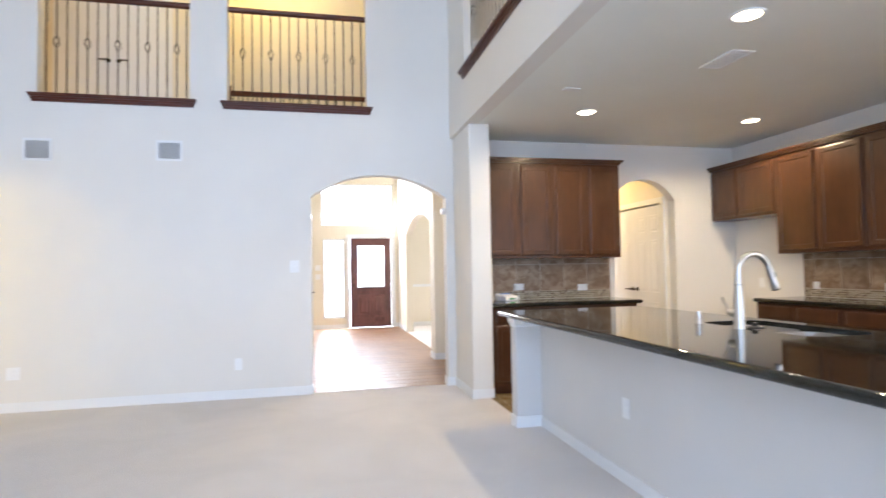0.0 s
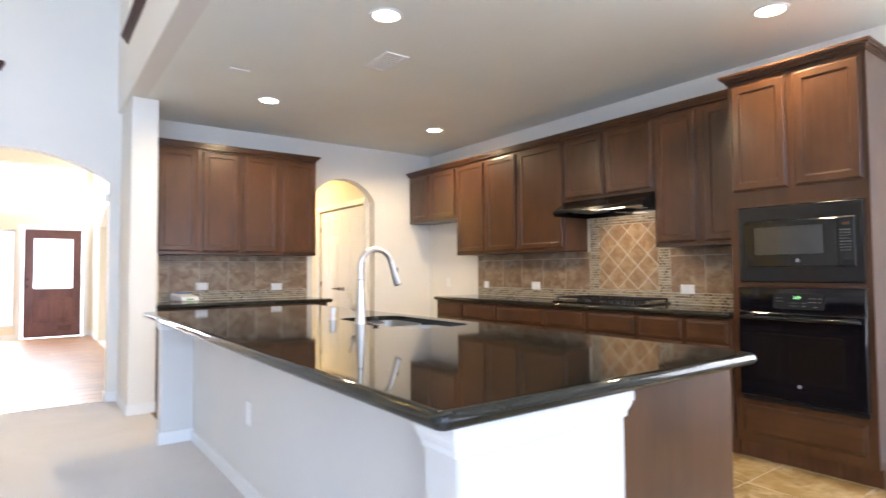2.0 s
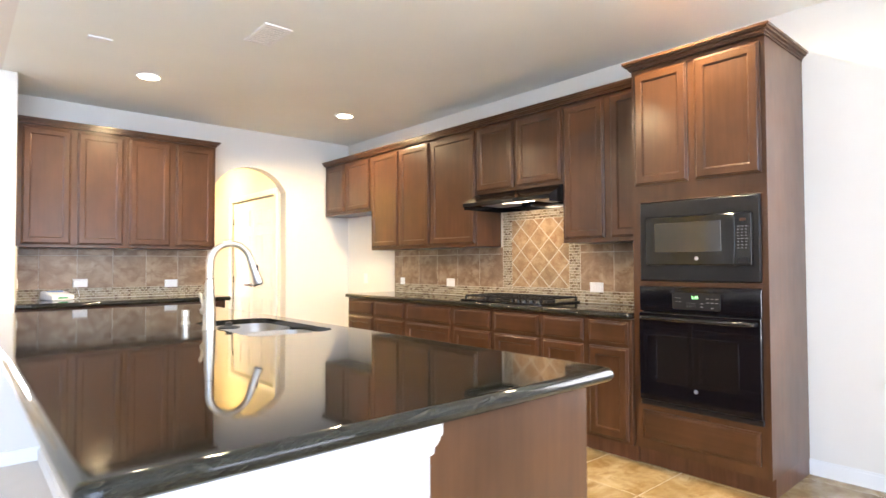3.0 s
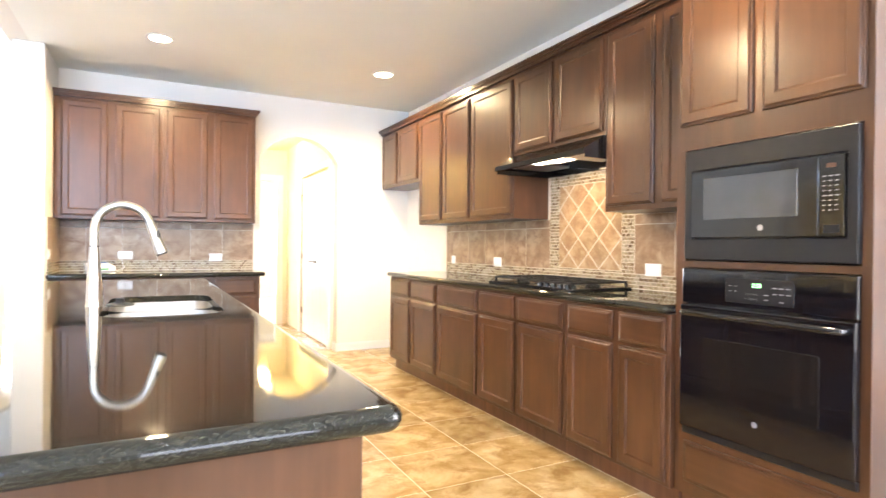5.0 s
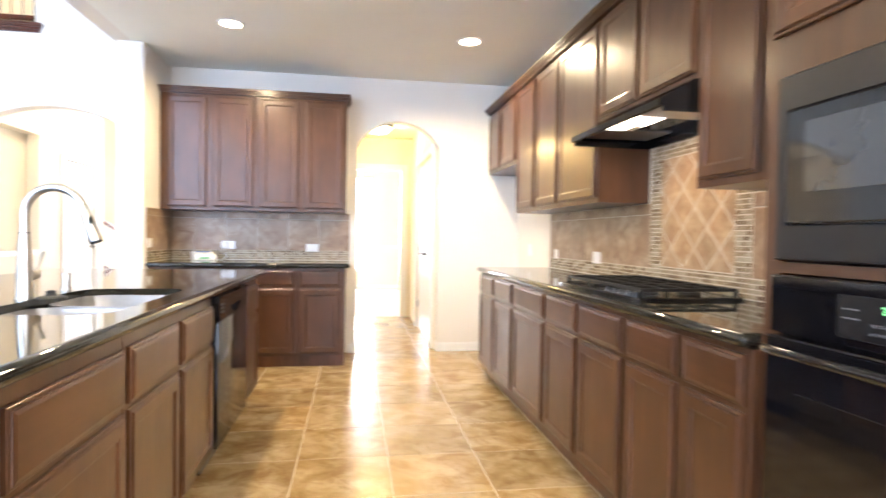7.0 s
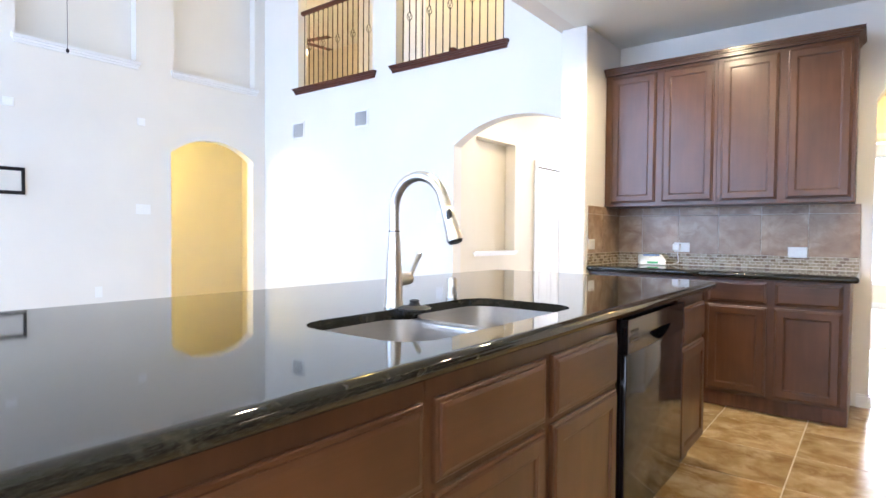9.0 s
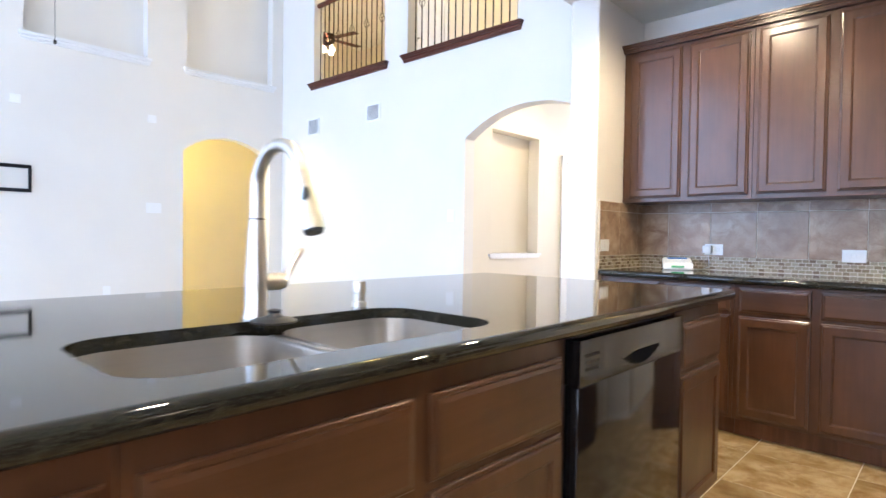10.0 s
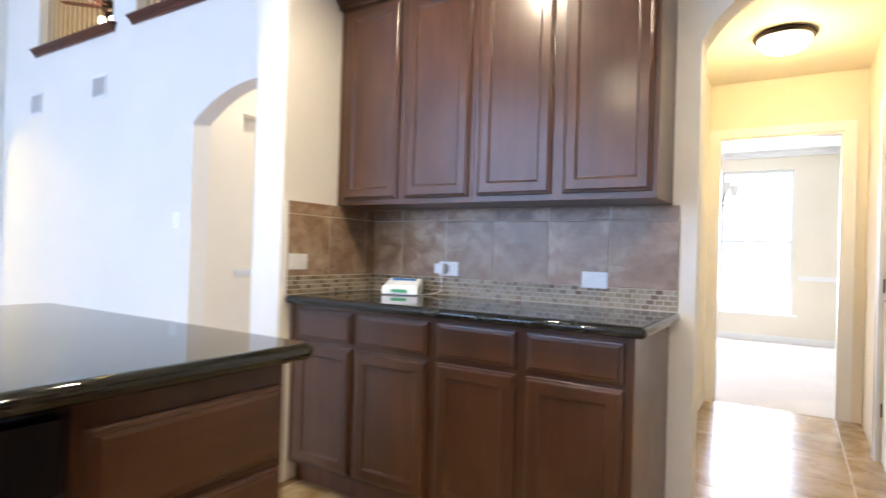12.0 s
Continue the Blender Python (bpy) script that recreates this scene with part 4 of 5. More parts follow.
# ---- wall plates ----
def plate(m, w, h, label, kind="outlet", group="wall plates"):
    """A cover plate in local x and z, its face toward -y."""
    name = "power_outlet" if kind == "outlet" else "light_switch"
    ob = thing(name, m, label, "outlet" if kind == "outlet" else "switch", group)
    part("cover_plate", soft_box(-w / 2, w / 2, -0.006, -0.0005, -h / 2, h / 2, 0.002, 2), PLASTIC, ob)
    n = max(1, round(w / 0.06)) if kind == "switch" else 2
    for k in range(n):
        if kind == "switch":
            cx = (k - (n - 1) / 2) * 0.046
            part("rocker", soft_box(cx - 0.011, cx + 0.011, -0.0095, -0.0065, -0.026, 0.026, 0.001, 1), PLASTIC, ob)
        else:
            o = (k - 0.5) * 0.05
            cx, cz = (o, 0) if w > h else (0, o)
            part("socket", soft_box(cx - 0.014, cx + 0.014, -0.0085, -0.0065, cz - 0.014, cz + 0.014, 0.003, 1), PLASTIC, ob)
    return ob


TB = YW - 0.0135
plate(pose(2.225, TB, 1.055), 0.118, 0.075, "white horizontal outlet on the tile backsplash")
plate(pose(3.005, TB, 1.035), 0.118, 0.075, "white horizontal outlet on the tile backsplash")
RX = XR - 0.0135
for y, w, h in ((4.50, 0.075, 0.075), (3.71, 0.118, 0.08), (2.03, 0.118, 0.075), (1.47, 0.08, 0.075)):
    plate(pose(RX, y, 1.035, 0, 0, -90), w, h, "white outlet on the kitchen tile backsplash")
plate(pose(1.7145, 5.06, 1.075, 0, 0, 90), 0.115, 0.078, "white switch on the tiled stub wall", "switch")
plate(pose(XR - 0.001, 5.25, 1.05, 0, 0, -90), 0.075, 0.115, "white outlet in the refrigerator space")
plate(pose(-0.225, YW - 0.001, 1.325), 0.095, 0.125, "white switch plate beside the arch", "switch")
plate(pose(-0.78, YW - 0.001, 0.345), 0.072, 0.118, "white outlet low on the living room wall")
plate(pose(-2.78, YW - 0.001, 0.36), 0.115, 0.118, "white double outlet low on the living room wall")
plate(pose(XL + 0.001, 4.01, 1.40, 0, 0, 90), 0.165, 0.115, "white four-gang switch plate beside the arch", "switch")
plate(pose(XL + 0.001, 3.53, 0.47, 0, 0, 90), 0.072, 0.118, "white outlet low on the side wall")
plate(pose(-4.899, 4.9, 0.47, 0, 0, 90), 0.072, 0.118, "white outlet low on the hall wall")
plate(pose(1.769, 2.62, 0.44, 0, 0, -90), 0.072, 0.118, "white outlet on the island half wall")
for z in (1.16, 1.36):
    plate(pose(-0.02, YF - 0.001, z), 0.115, 0.118, "white switch plate on the foyer wall beside the narrow window", "switch")
solid("motion_sensor", soft_box(1.36, 1.3995, 5.70, 5.76, 1.88, 1.95, 0.006, 2), PLASTIC, "small white sensor on the arch's inner face", "sensor")
for y in (2.73, 3.99):
    solid("sensor_plate", soft_box(XL + 0.0005, XL + 0.012, y - 0.045, y + 0.045, 2.37, 2.455, 0.003, 2), PLASTIC, "small white blank plate high on the side wall", "plate")

# plug-in adapter and the small white unit on the short counter
ad = thing("power_adapter", pose(2.195, TB - 0.0086, 1.055), "white plug-in power adapter in the outlet", "adapter")
part("case", soft_box(-0.03, 0.025, -0.045, -0.0005, -0.026, 0.026, 0.006, 2), PLASTIC, ad, "", True)
bm = bmesh.new()
tube(bm, [(0, -0.02, -0.028), (0.01, -0.03, -0.07), (0.02, -0.05, -0.118), (-0.01, -0.10, -0.134), (-0.05, -0.16, -0.135)], 0.0025, 6)
part("cord", bm, PLASTIC, ad)
unit = thing("telephone_unit", pose(2.035, 5.50, 0.9155, 0, 0, 24) @ Matrix.Diagonal((1.25, 1.25, 1.1, 1.0)), "small white electronic unit with a green label", "electronic unit")
bm = bmesh.new()
skin(bm, [[(x, y, z) for x, y, z in ((-0.075 + d, -0.07 + d, a), (0.075 - d, -0.07 + d, a), (0.075 - d, 0.07 - d, b), (-0.075 + d, 0.07 - d, b))] for d, a, b in ((0.006, 0.0005, 0.0005), (0.0, 0.006, 0.006), (0.0, 0.035, 0.06), (0.008, 0.045, 0.072))], True, True)
part("case", bm, PLASTIC, unit)
part("label_strip", boxes((-0.035, 0.03, -0.0715, -0.0703, 0.012, 0.026)), GREEN_LABEL, unit, "green printed label")
part("top_strip", boxes((-0.05, 0.05, 0.02, 0.05, 0.0605, 0.0715)), BLUE_PLASTIC, unit, "blue top strip")


# ---- vents and ceiling fittings ----
def wall_vent(m, w, h, label):
    ob = thing("air_vent", m, label, "vent", "return air vents")
    bm = boxes((-w / 2, w / 2, -0.008, -0.0005, -h / 2, -h / 2 + 0.022), (-w / 2, w / 2, -0.008, -0.0005, h / 2 - 0.022, h / 2),
               (-w / 2, -w / 2 + 0.022, -0.008, -0.0005, -h / 2 + 0.022, h / 2 - 0.022), (w / 2 - 0.022, w / 2, -0.008, -0.0005, -h / 2 + 0.022, h / 2 - 0.022))
    part("frame", bm, TRIM, ob)
    # grey sheet paints the shade between the louvres
    part("backing", boxes((-w / 2 + 0.022, w / 2 - 0.022, -0.002, -0.0006, -h / 2 + 0.022, h / 2 - 0.022)), plain("vent_shadow", (0.17, 0.175, 0.18), 0.8), ob)
    n = 11
    for k in range(n):
        x = -w / 2 + 0.03 + (w - 0.06) * k / (n - 1)
        part("louvre", boxes((x - 0.0028, x + 0.0028, -0.007, -0.0022, -h / 2 + 0.022, h / 2 - 0.022)), TRIM, ob)
    return ob


wall_vent(pose(-2.60, YW, 2.485), 0.25, 0.215, "white louvred air vent high on the wall")
wall_vent(pose(-1.43, YW, 2.505), 0.245, 0.205, "white louvred air vent high on the wall")
cv = thing("ceiling_vent", pose(2.865, 3.03, ZK, 0, 0, 0), "white louvred supply vent in the kitchen ceiling", "vent")
part("frame", boxes((-0.09, 0.09, -0.17, -0.15, -0.01, -0.0005), (-0.09, 0.09, 0.15, 0.17, -0.01, -0.0005), (-0.09, -0.07, -0.15, 0.15, -0.01, -0.0005), (0.07, 0.09, -0.15, 0.15, -0.01, -0.0005)), TRIM, cv)
# same painted shade behind the ceiling louvres
part("backing", boxes((-0.07, 0.07, -0.15, 0.15, -0.002, -0.0006)), bpy.data.materials["vent_shadow"], cv)
for k in range(9):
    y = -0.13 + k * 0.0325
    part("louvre", boxes((-0.07, 0.07, y - 0.010, y + 0.010, -0.009, -0.0045)), TRIM, cv)
solid("ceiling_speaker_plate", soft_box(1.98, 2.12, 3.78, 3.84, ZK - 0.012, ZK - 0.0005, 0.003, 2), TRIM, "small white ceiling plate", "plate")


def downlight(x, y, zc=ZK, watts=148):
    ob = thing("recessed_downlight", pose(x, y, zc), "lit recessed downlight with white trim ring", "ceiling light", "recessed downlights")
    bm = bmesh.new()
    turned(bm, 0, 0, [(0.074, -0.0005), (0.098, -0.0005), (0.098, -0.006), (0.092, -0.010), (0.078, -0.008), (0.074, -0.002)], 28, False)
    part("trim_ring", bm, TRIM, ob, "", True)
    bm = bmesh.new()
    turned(bm, 0, 0, [(0.074, -0.0075), (0.07, -0.010), (0.03, -0.012)], 24)
    part("lens", bm, LED, ob, "glowing lens", True)
    lamp("downlight_lamp", "SPOT", pose(x, y, zc - 0.02), watts, (1.0, 0.745, 0.38), spot=166, radius=0.06)


for x, y in ((2.49, 4.42), (4.30, 4.44), (2.49, 2.39), (4.30, 1.02)):
    downlight(x, y)
downlight(0.62, 6.6, 2.8, 60)

fl = thing("flush_ceiling_light", pose(3.70, 7.15, 2.56), "lit flush ceiling light with bronze rim", "ceiling light")
bm = bmesh.new()
turned(bm, 0, 0, [(0.16, -0.0005), (0.175, -0.02), (0.165, -0.035), (0.15, -0.035)], 32)
part("rim", bm, BRONZE, fl, "bronze rim", True)
bm = bmesh.new()
turned(bm, 0, 0, [(0.148, -0.036), (0.142, -0.06), (0.115, -0.095), (0.06, -0.115), (0.012, -0.12)], 32)
part("glass_bowl", bm, BULB, fl, "glowing frosted bowl", True)
bm = bmesh.new()
turned(bm, 0, 0, [(0.012, -0.1205), (0.010, -0.13), (0.004, -0.138)], 12)
part("finial", bm, BRONZE, fl, "", True)
lamp("passage_lamp", "POINT", pose(3.70, 7.15, 2.38), 31, (1.0, 0.67, 0.22), radius=0.1)
lamp("side_hall_lamp", "POINT", pose(-4.3, 3.9, 2.4), 60, (1.0, 0.70, 0.16), radius=0.1)
lamp("landing_lamp", "POINT", pose(-4.75, 7.4, 4.2), 80, (1.0, 0.70, 0.36), radius=0.12)
# added warm fill for the landing and the loft; no fitting behind either
lamp("landing_lamp", "POINT", pose(-0.6, 6.5, 5.2), 52, (1.0, 0.65, 0.13), radius=0.12)
lamp("loft_fill", "POINT", pose(3.3, 3.0, 5.0), 60, (1.0, 0.72, 0.35), radius=0.12)


# ---- balcony railings ----
def baluster_mesh(h, basket):
    bm = bmesh.new()
    z0, z1 = 0.0, h
    if not basket:
        tube(bm, [(0, 0, 0), (0, 0, h)], 0.0065, 6)
    else:
        c = h * 0.56
        tube(bm, [(0, 0, 0), (0, 0, c - 0.06)], 0.0065, 6)
        tube(bm, [(0, 0, c + 0.06), (0, 0, h)], 0.0065, 6)
        for k in range(4):
            a0 = math.pi / 2 * k
            tube(bm, [(0.030 * math.sin(math.pi * s / 6) * math.cos(a0 + s * 0.35), 0.030 * math.sin(math.pi * s / 6) * math.sin(a0 + s * 0.35), c - 0.06 + 0.02 * s) for s in range(7)], 0.0035, 5)
    return mesh_of("baluster", bm, IRON)


BAL_PLAIN, BAL_BASKET = baluster_mesh(0.97, False), baluster_mesh(0.97, True)


def railing(m, w, n, label, first=1):
    ob = thing("balcony_railing", m, label, "railing", "balcony railings")
    bm = bmesh.new()
    for o, a, b in ((0.055, 0.045, 0.062), (0.045, 0.03, 0.045), (0.03, 0.008, 0.03), (0.018, -0.015, 0.008)):
        box(bm, -0.03 - o * 0.6, w + 0.03 + o * 0.6, -o, -0.001, a, b - 0.0003)
    box(bm, 0.001, w - 0.001, -0.001, T, 0.022, 0.0617)
    part("sill", bm, RAIL_WOOD, ob, "moulded dark wood sill")
    bm = bmesh.new()
    skin(bm, [[(x, 0.07 + 0.032 * math.cos(radians(a)), 1.06 + 0.03 * math.sin(radians(a))) for a in range(0, 360, 30)] for x in (0.001, w - 0.001)], True, True)
    part("top_rail", bm, RAIL_WOOD, ob, "dark wood top rail", True)
    for k in range(n):
        x = w * (k + 0.5) / n
        b = new("baluster", BAL_BASKET if k % 3 == first else BAL_PLAIN)
        b.parent = ob
        b.matrix_local = pose(x, 0.07, 0.062)
    return ob


railing(pose(BAL1[0], YW, 2.965), BAL1[1] - BAL1[0], 15, "iron baluster railing with dark wood sill in the wall opening")
railing(pose(BAL2[0], YW, 2.965), BAL2[1] - BAL2[0], 15, "iron baluster railing with dark wood sill in the wall opening")
railing(pose(1.46, 4.97, 3.19, 0, 0, -90), 5.6, 58, "iron baluster railing with dark wood cap over the kitchen")

# guard rail further back on the landing, over the stairs
lr = thing("landing_rail", pose(-1.08, 7.0, ZU), "dark wood guard rail with iron balusters on the landing", "railing", "balcony railings")
part("newel", soft_box(-0.04, 0.04, -0.04, 0.04, 0.001, 0.62, 0.006, 2), RAIL_WOOD, lr, "dark wood newel post")
part("rail", soft_box(0.0405, 1.75, -0.03, 0.03, 0.50, 0.56, 0.01, 2), RAIL_WOOD, lr, "dark wood rail")
for k in range(15):
    bm = bmesh.new()
    tube(bm, [(0.13 + k * 0.11, 0, 0.001), (0.13 + k * 0.11, 0, 0.50)], 0.0065, 6)
    part("baluster", bm, IRON, lr)


# ---- panel doors ----
def six_panel(parent, w, h, mat=None, at=None, name="leaf"):
    """A six-panel door leaf; width on x, face toward -y."""
    mat = mat or TRIM
    bm = boxes((0, w, -0.017, 0.017, 0.008, h))
    leaf = part(name, bm, mat, parent, at=at)
    cw = (w - 0.30) / 2 if w > 0.6 else (w - 0.24) / 2
    gap = (w - 2 * cw) / 3
    for z0, z1 in ((0.22, 0.80), (0.92, 1.60), (1.70, h - 0.12)):
        for k in range(2):
            bm = bmesh.new()
            x = gap + k * (cw + gap)
            loops = [[(x + d, -y, z0 + d), (x + cw - d, -y, z0 + d), (x + cw - d, -y, z1 - d), (x + d, -y, z1 - d)] for d, y in ((0, 0.0172), (0.004, 0.0215), (0.014, 0.0185), (0.03, 0.0185), (0.045, 0.022))]
            skin(bm, loops, True, True)
            part("panel", bm, mat, leaf)
    return leaf


def lever_handle(parent, x, z, way=1, y=-0.0175):
    bm = bmesh.new()
    tube(bm, [(x, y, z), (x, y - 0.008, z)], 0.026, 14)
    tube(bm, [(x, y - 0.008, z), (x, y - 0.045, z), (x + 0.012 * way, y - 0.052, z), (x + 0.11 * way, y - 0.05, z)], [0.011, 0.010, 0.010, 0.008], 10)
    part("lever_handle", bm, BRONZE, parent, "dark bronze lever handle", True)


def hinges(parent, x, zs, y=-0.019):
    for z in zs:
        bm = bmesh.new()
        tube(bm, [(x, y, z - 0.04), (x, y, z + 0.04)], 0.007, 8)
        part("hinge", bm, BRONZE, parent)


def casing(name, m, w, h, label, cw=0.07):
    bm = boxes((-cw, -0.001, -0.018, -0.0005, 0, h + cw), (w + 0.001, w + cw, -0.018, -0.0005, 0, h + cw), (-0.001, w + 0.001, -0.018, -0.0005, h + 0.001, h + cw),
               (-cw - 0.006, -cw + 0.008, -0.024, -0.0185, 0, h + cw), (w + cw - 0.008, w + cw + 0.006, -0.024, -0.0185, 0, h + cw))
    ob = structure(name, bm, TRIM, label, "trim")
    ob.matrix_world = m
    return ob


# double door of the pantry, on the passage wall; its face looks toward -x
PD = pose(4.22, 7.22, 0, 0, 0, -90)
pd = thing("pantry_double_door", PD, "white six-panel double door with dark levers, closed", "door")
la = six_panel(pd, 0.664, 2.04, at=pose(0.004, 0.03, 0))
lb = six_panel(pd, 0.664, 2.04, at=pose(0.672, 0.03, 0))
lever_handle(la, 0.61, 0.96, -1)
lever_handle(lb, 0.055, 0.96, 1)
hinges(la, 0.004, (0.3, 1.02, 1.8))
hinges(lb, 0.66, (0.3, 1.02, 1.8))
casing("pantry_door_casing", PD, 1.34, 2.06, "white door casing of the pantry")
# cased opening to the dining room
casing("dining_casing", pose(3.25, 8.12, 0), 0.83, 2.12, "white casing of the opening to the dining room")
structure("dining_jamb", boxes((3.248, 3.265, 8.121, 8.239, 0, 2.119), (4.065, 4.082, 8.121, 8.239, 0, 2.119), (3.265, 4.065, 8.121, 8.239, 2.102, 2.1195)), TRIM, "white jamb lining of the opening", "trim")
# foyer closet door
CD = pose(-0.10, 7.56, 0, 0, 0, 90)
cd = thing("closet_door", CD, "white six-panel door with a dark lever, closed", "door")
lc = six_panel(cd, 0.79, 2.03, at=pose(0.005, 0.03, 0))
lever_handle(lc, 0.73, 0.96, -1)
hinges(lc, 0.004, (0.3, 1.02, 1.8))
casing("closet_casing", CD, 0.8, 2.04, "white casing of the closet door")
# niche sill in the foyer and the two ledges of the wall niches
structure("niche_sill", boxes((-0.24, -0.075, 6.10, 7.04, 0.92, 0.945), (-0.099, -0.085, 6.12, 7.02, 0.895, 0.9195)), TRIM, "white sill of the foyer niche", "sill")
for a, b in NICHES:
    structure("niche_ledge", boxes((XL - T + 0.021, XL + 0.045, a - 0.04, b + 0.04, 3.055, 3.085), (XL + 0.0005, XL + 0.03, a - 0.03, b + 0.03, 3.03, 3.0545), (XL + 0.0005, XL + 0.016, a - 0.02, b + 0.02, 3.005, 3.0295)), TRIM, "white moulded ledge of the wall niche", "sill")
# upper landing double door
UD = pose(-3.07, 7.3, ZU)
ud = thing("upper_double_door", UD, "white six-panel double door with dark levers, closed", "door")
ua = six_panel(ud, 0.60, 2.03, at=pose(0, -0.02, 0))
ub = six_panel(ud, 0.60, 2.03, at=pose(0.603, -0.02, 0))
lever_handle(ua, 0.545, 0.95, -1)
lever_handle(ub, 0.06, 0.95, 1)
casing("upper_door_casing", pose(-3.075, 7.299, ZU), 1.213, 2.04, "white casing of the upper double door")

# ---- front door, sidelight, transom ----
fd = thing("front_door", pose(0.70, YF + 0.05, 0), "mahogany front door with an obscured glass light", "door")
DWD = 0.91
bm = boxes((0, DWD, -0.022, 0.022, 0.01, 0.90), (0, 0.15, -0.022, 0.022, 0.90, 2.02), (DWD - 0.14, DWD, -0.022, 0.022, 0.90, 2.02), (0.15, DWD - 0.14, -0.022, 0.022, 1.86, 2.02))
leaf = part("leaf", bm, DOOR_WOOD, fd, "dark mahogany leaf")
part("glass_light", boxes((0.15, DWD - 0.14, -0.006, 0.006, 0.90, 1.86)), GLASS_FROST, fd, "bright obscured glass").visible_shadow = False
bm = boxes((0.135, 0.165, -0.03, -0.0225, 0.885, 1.875), (DWD - 0.155, DWD - 0.125, -0.03, -0.0225, 0.885, 1.875), (0.165, DWD - 0.155, -0.03, -0.0225, 0.885, 0.915), (0.165, DWD - 0.155, -0.03, -0.0225, 1.845, 1.875))
part("glass_bead", bm, DOOR_WOOD, fd)
for x0 in (0.15, 0.49):
    bm = bmesh.new()
    skin(bm, [[(x0 + d, -y, 0.28 + d), (x0 + 0.27 - d, -y, 0.28 + d), (x0 + 0.27 - d, -y, 0.74 - d), (x0 + d, -y, 0.74 - d)] for d, y in ((0, 0.0222), (0.008, 0.029), (0.024, 0.024), (0.05, 0.024), (0.07, 0.032))], True, True)
    part("panel", bm, DOOR_WOOD, leaf)
part("lower_panel", boxes((0.15, 0.76, -0.028, -0.0222, 0.12, 0.22)), DOOR_WOOD, leaf)
for z in (0.96, 1.09):
    bm = bmesh.new()
    tube(bm, [(0.06, -0.022, z), (0.06, -0.05, z)], 0.026, 14)
    part("lock", bm, BRONZE, fd, "", True)
casing("front_door_casing", pose(0.68, YF, 0), 0.95, 2.03, "white casing of the front door")


def window_unit(name, m, w, h, label, bars=(), sill=True, thick=0.05):
    ob = thing(name, m, label, "window")
    f = 0.04
    bm = boxes((0, f, 0, thick, 0, h), (w - f, w, 0, thick, 0, h), (f, w - f, 0, thick, 0, f), (f, w - f, 0, thick, h - f, h))
    for kind, p in bars:
        box(bm, *((p - 0.015, p + 0.015, 0.005, thick - 0.005, f, h - f) if kind == "v" else (f, w - f, 0.005, thick - 0.005, p - 0.02, p + 0.02)))
    part("window_frame", bm, TRIM, ob)
    pane = part("pane", boxes((f, w - f, thick / 2 - 0.003, thick / 2 + 0.003, f, h - f)), GLASS, ob)
    pane.visible_shadow = False
    if sill:
        part("window_sill", boxes((-0.04, w + 0.04, -0.10, 0.0, -0.022, 0.0), (-0.02, w + 0.02, -0.07, -0.05, -0.06, -0.0225)), TRIM, ob)
    return ob


window_unit("sidelight_window", pose(0.09, YF + 0.05, 0.22), 0.49, 1.79, "tall narrow window beside the front door", sill=False)
window_unit("transom_window", pose(0.05, YF + 0.05, 2.30), 1.63, 0.95, "wide transom window over the front door", [("v", 0.815)], sill=False)
window_unit("dining_window", pose(2.86, YF + 0.05, 0.40), 0.93, 2.06, "tall white dining room window", [("h", 1.03)], sill=False)
structure("dining_sill", boxes((2.80, 3.85, YF - 0.06, YF + 0.04, 0.375, 0.3995)), TRIM, "white dining window sill", "sill")
structure("dining_chair_rail", boxes((1.92, 2.80, YF - 0.022, YF - 0.0005, 0.89, 0.95), (3.85, 5.2, YF - 0.022, YF - 0.0005, 0.89, 0.95), (5.178, 5.1995, 8.3, YF - 0.03, 0.89, 0.95)), TRIM, "white chair rail of the dining room", "trim")
structure("dining_crown", boxes((1.92, 5.2, YF - 0.05, YF - 0.0005, 2.64, 2.68), (1.92, 5.2, YF - 0.09, YF - 0.0005, 2.68, 2.7195)), TRIM, "white crown moulding of the dining room", "trim")
for k, wx in enumerate((-2.45, -0.75, 0.95)):
    window_unit("tall_window", pose(wx + 0.65, YS - 0.05, 0.4, 0, 0, 180), 1.3, 4.35, "tall white two-storey window", [("h", 1.9), ("h", 2.9)], thick=0.05)
# unseen, assumed window where the breakfast corner's fill lamp stands
window_unit("breakfast_window", pose(4.4, YS - 0.05, 0.5, 0, 0, 180), 1.8, 1.9, "white breakfast corner window, assumed out of view", [("v", 0.9)])
window_unit("kitchen_window", pose(XR + 0.05, WIN_K[1], WIN_K[2], 0, 0, -90), WIN_K[1] - WIN_K[0], WIN_K[3] - WIN_K[2], "white kitchen side window with a sill", [("v", 0.785), ("h", 0.9)])
# added glowing sheets that make the panes read as overexposed daylight
structure("backdrop_side", boxes((XR + 2.0, XR + 2.05, -8, 6, -0.2, 6.0)), OUTSIDE, "plain glowing sheet in place of the bright outdoors beyond the kitchen window", "backdrop")
structure("backdrop_front", boxes((-6, 9, YF + 2.0, YF + 2.05, -0.2, 6.0)), OUTSIDE, "plain glowing sheet in place of the bright outdoors beyond the front windows", "backdrop")

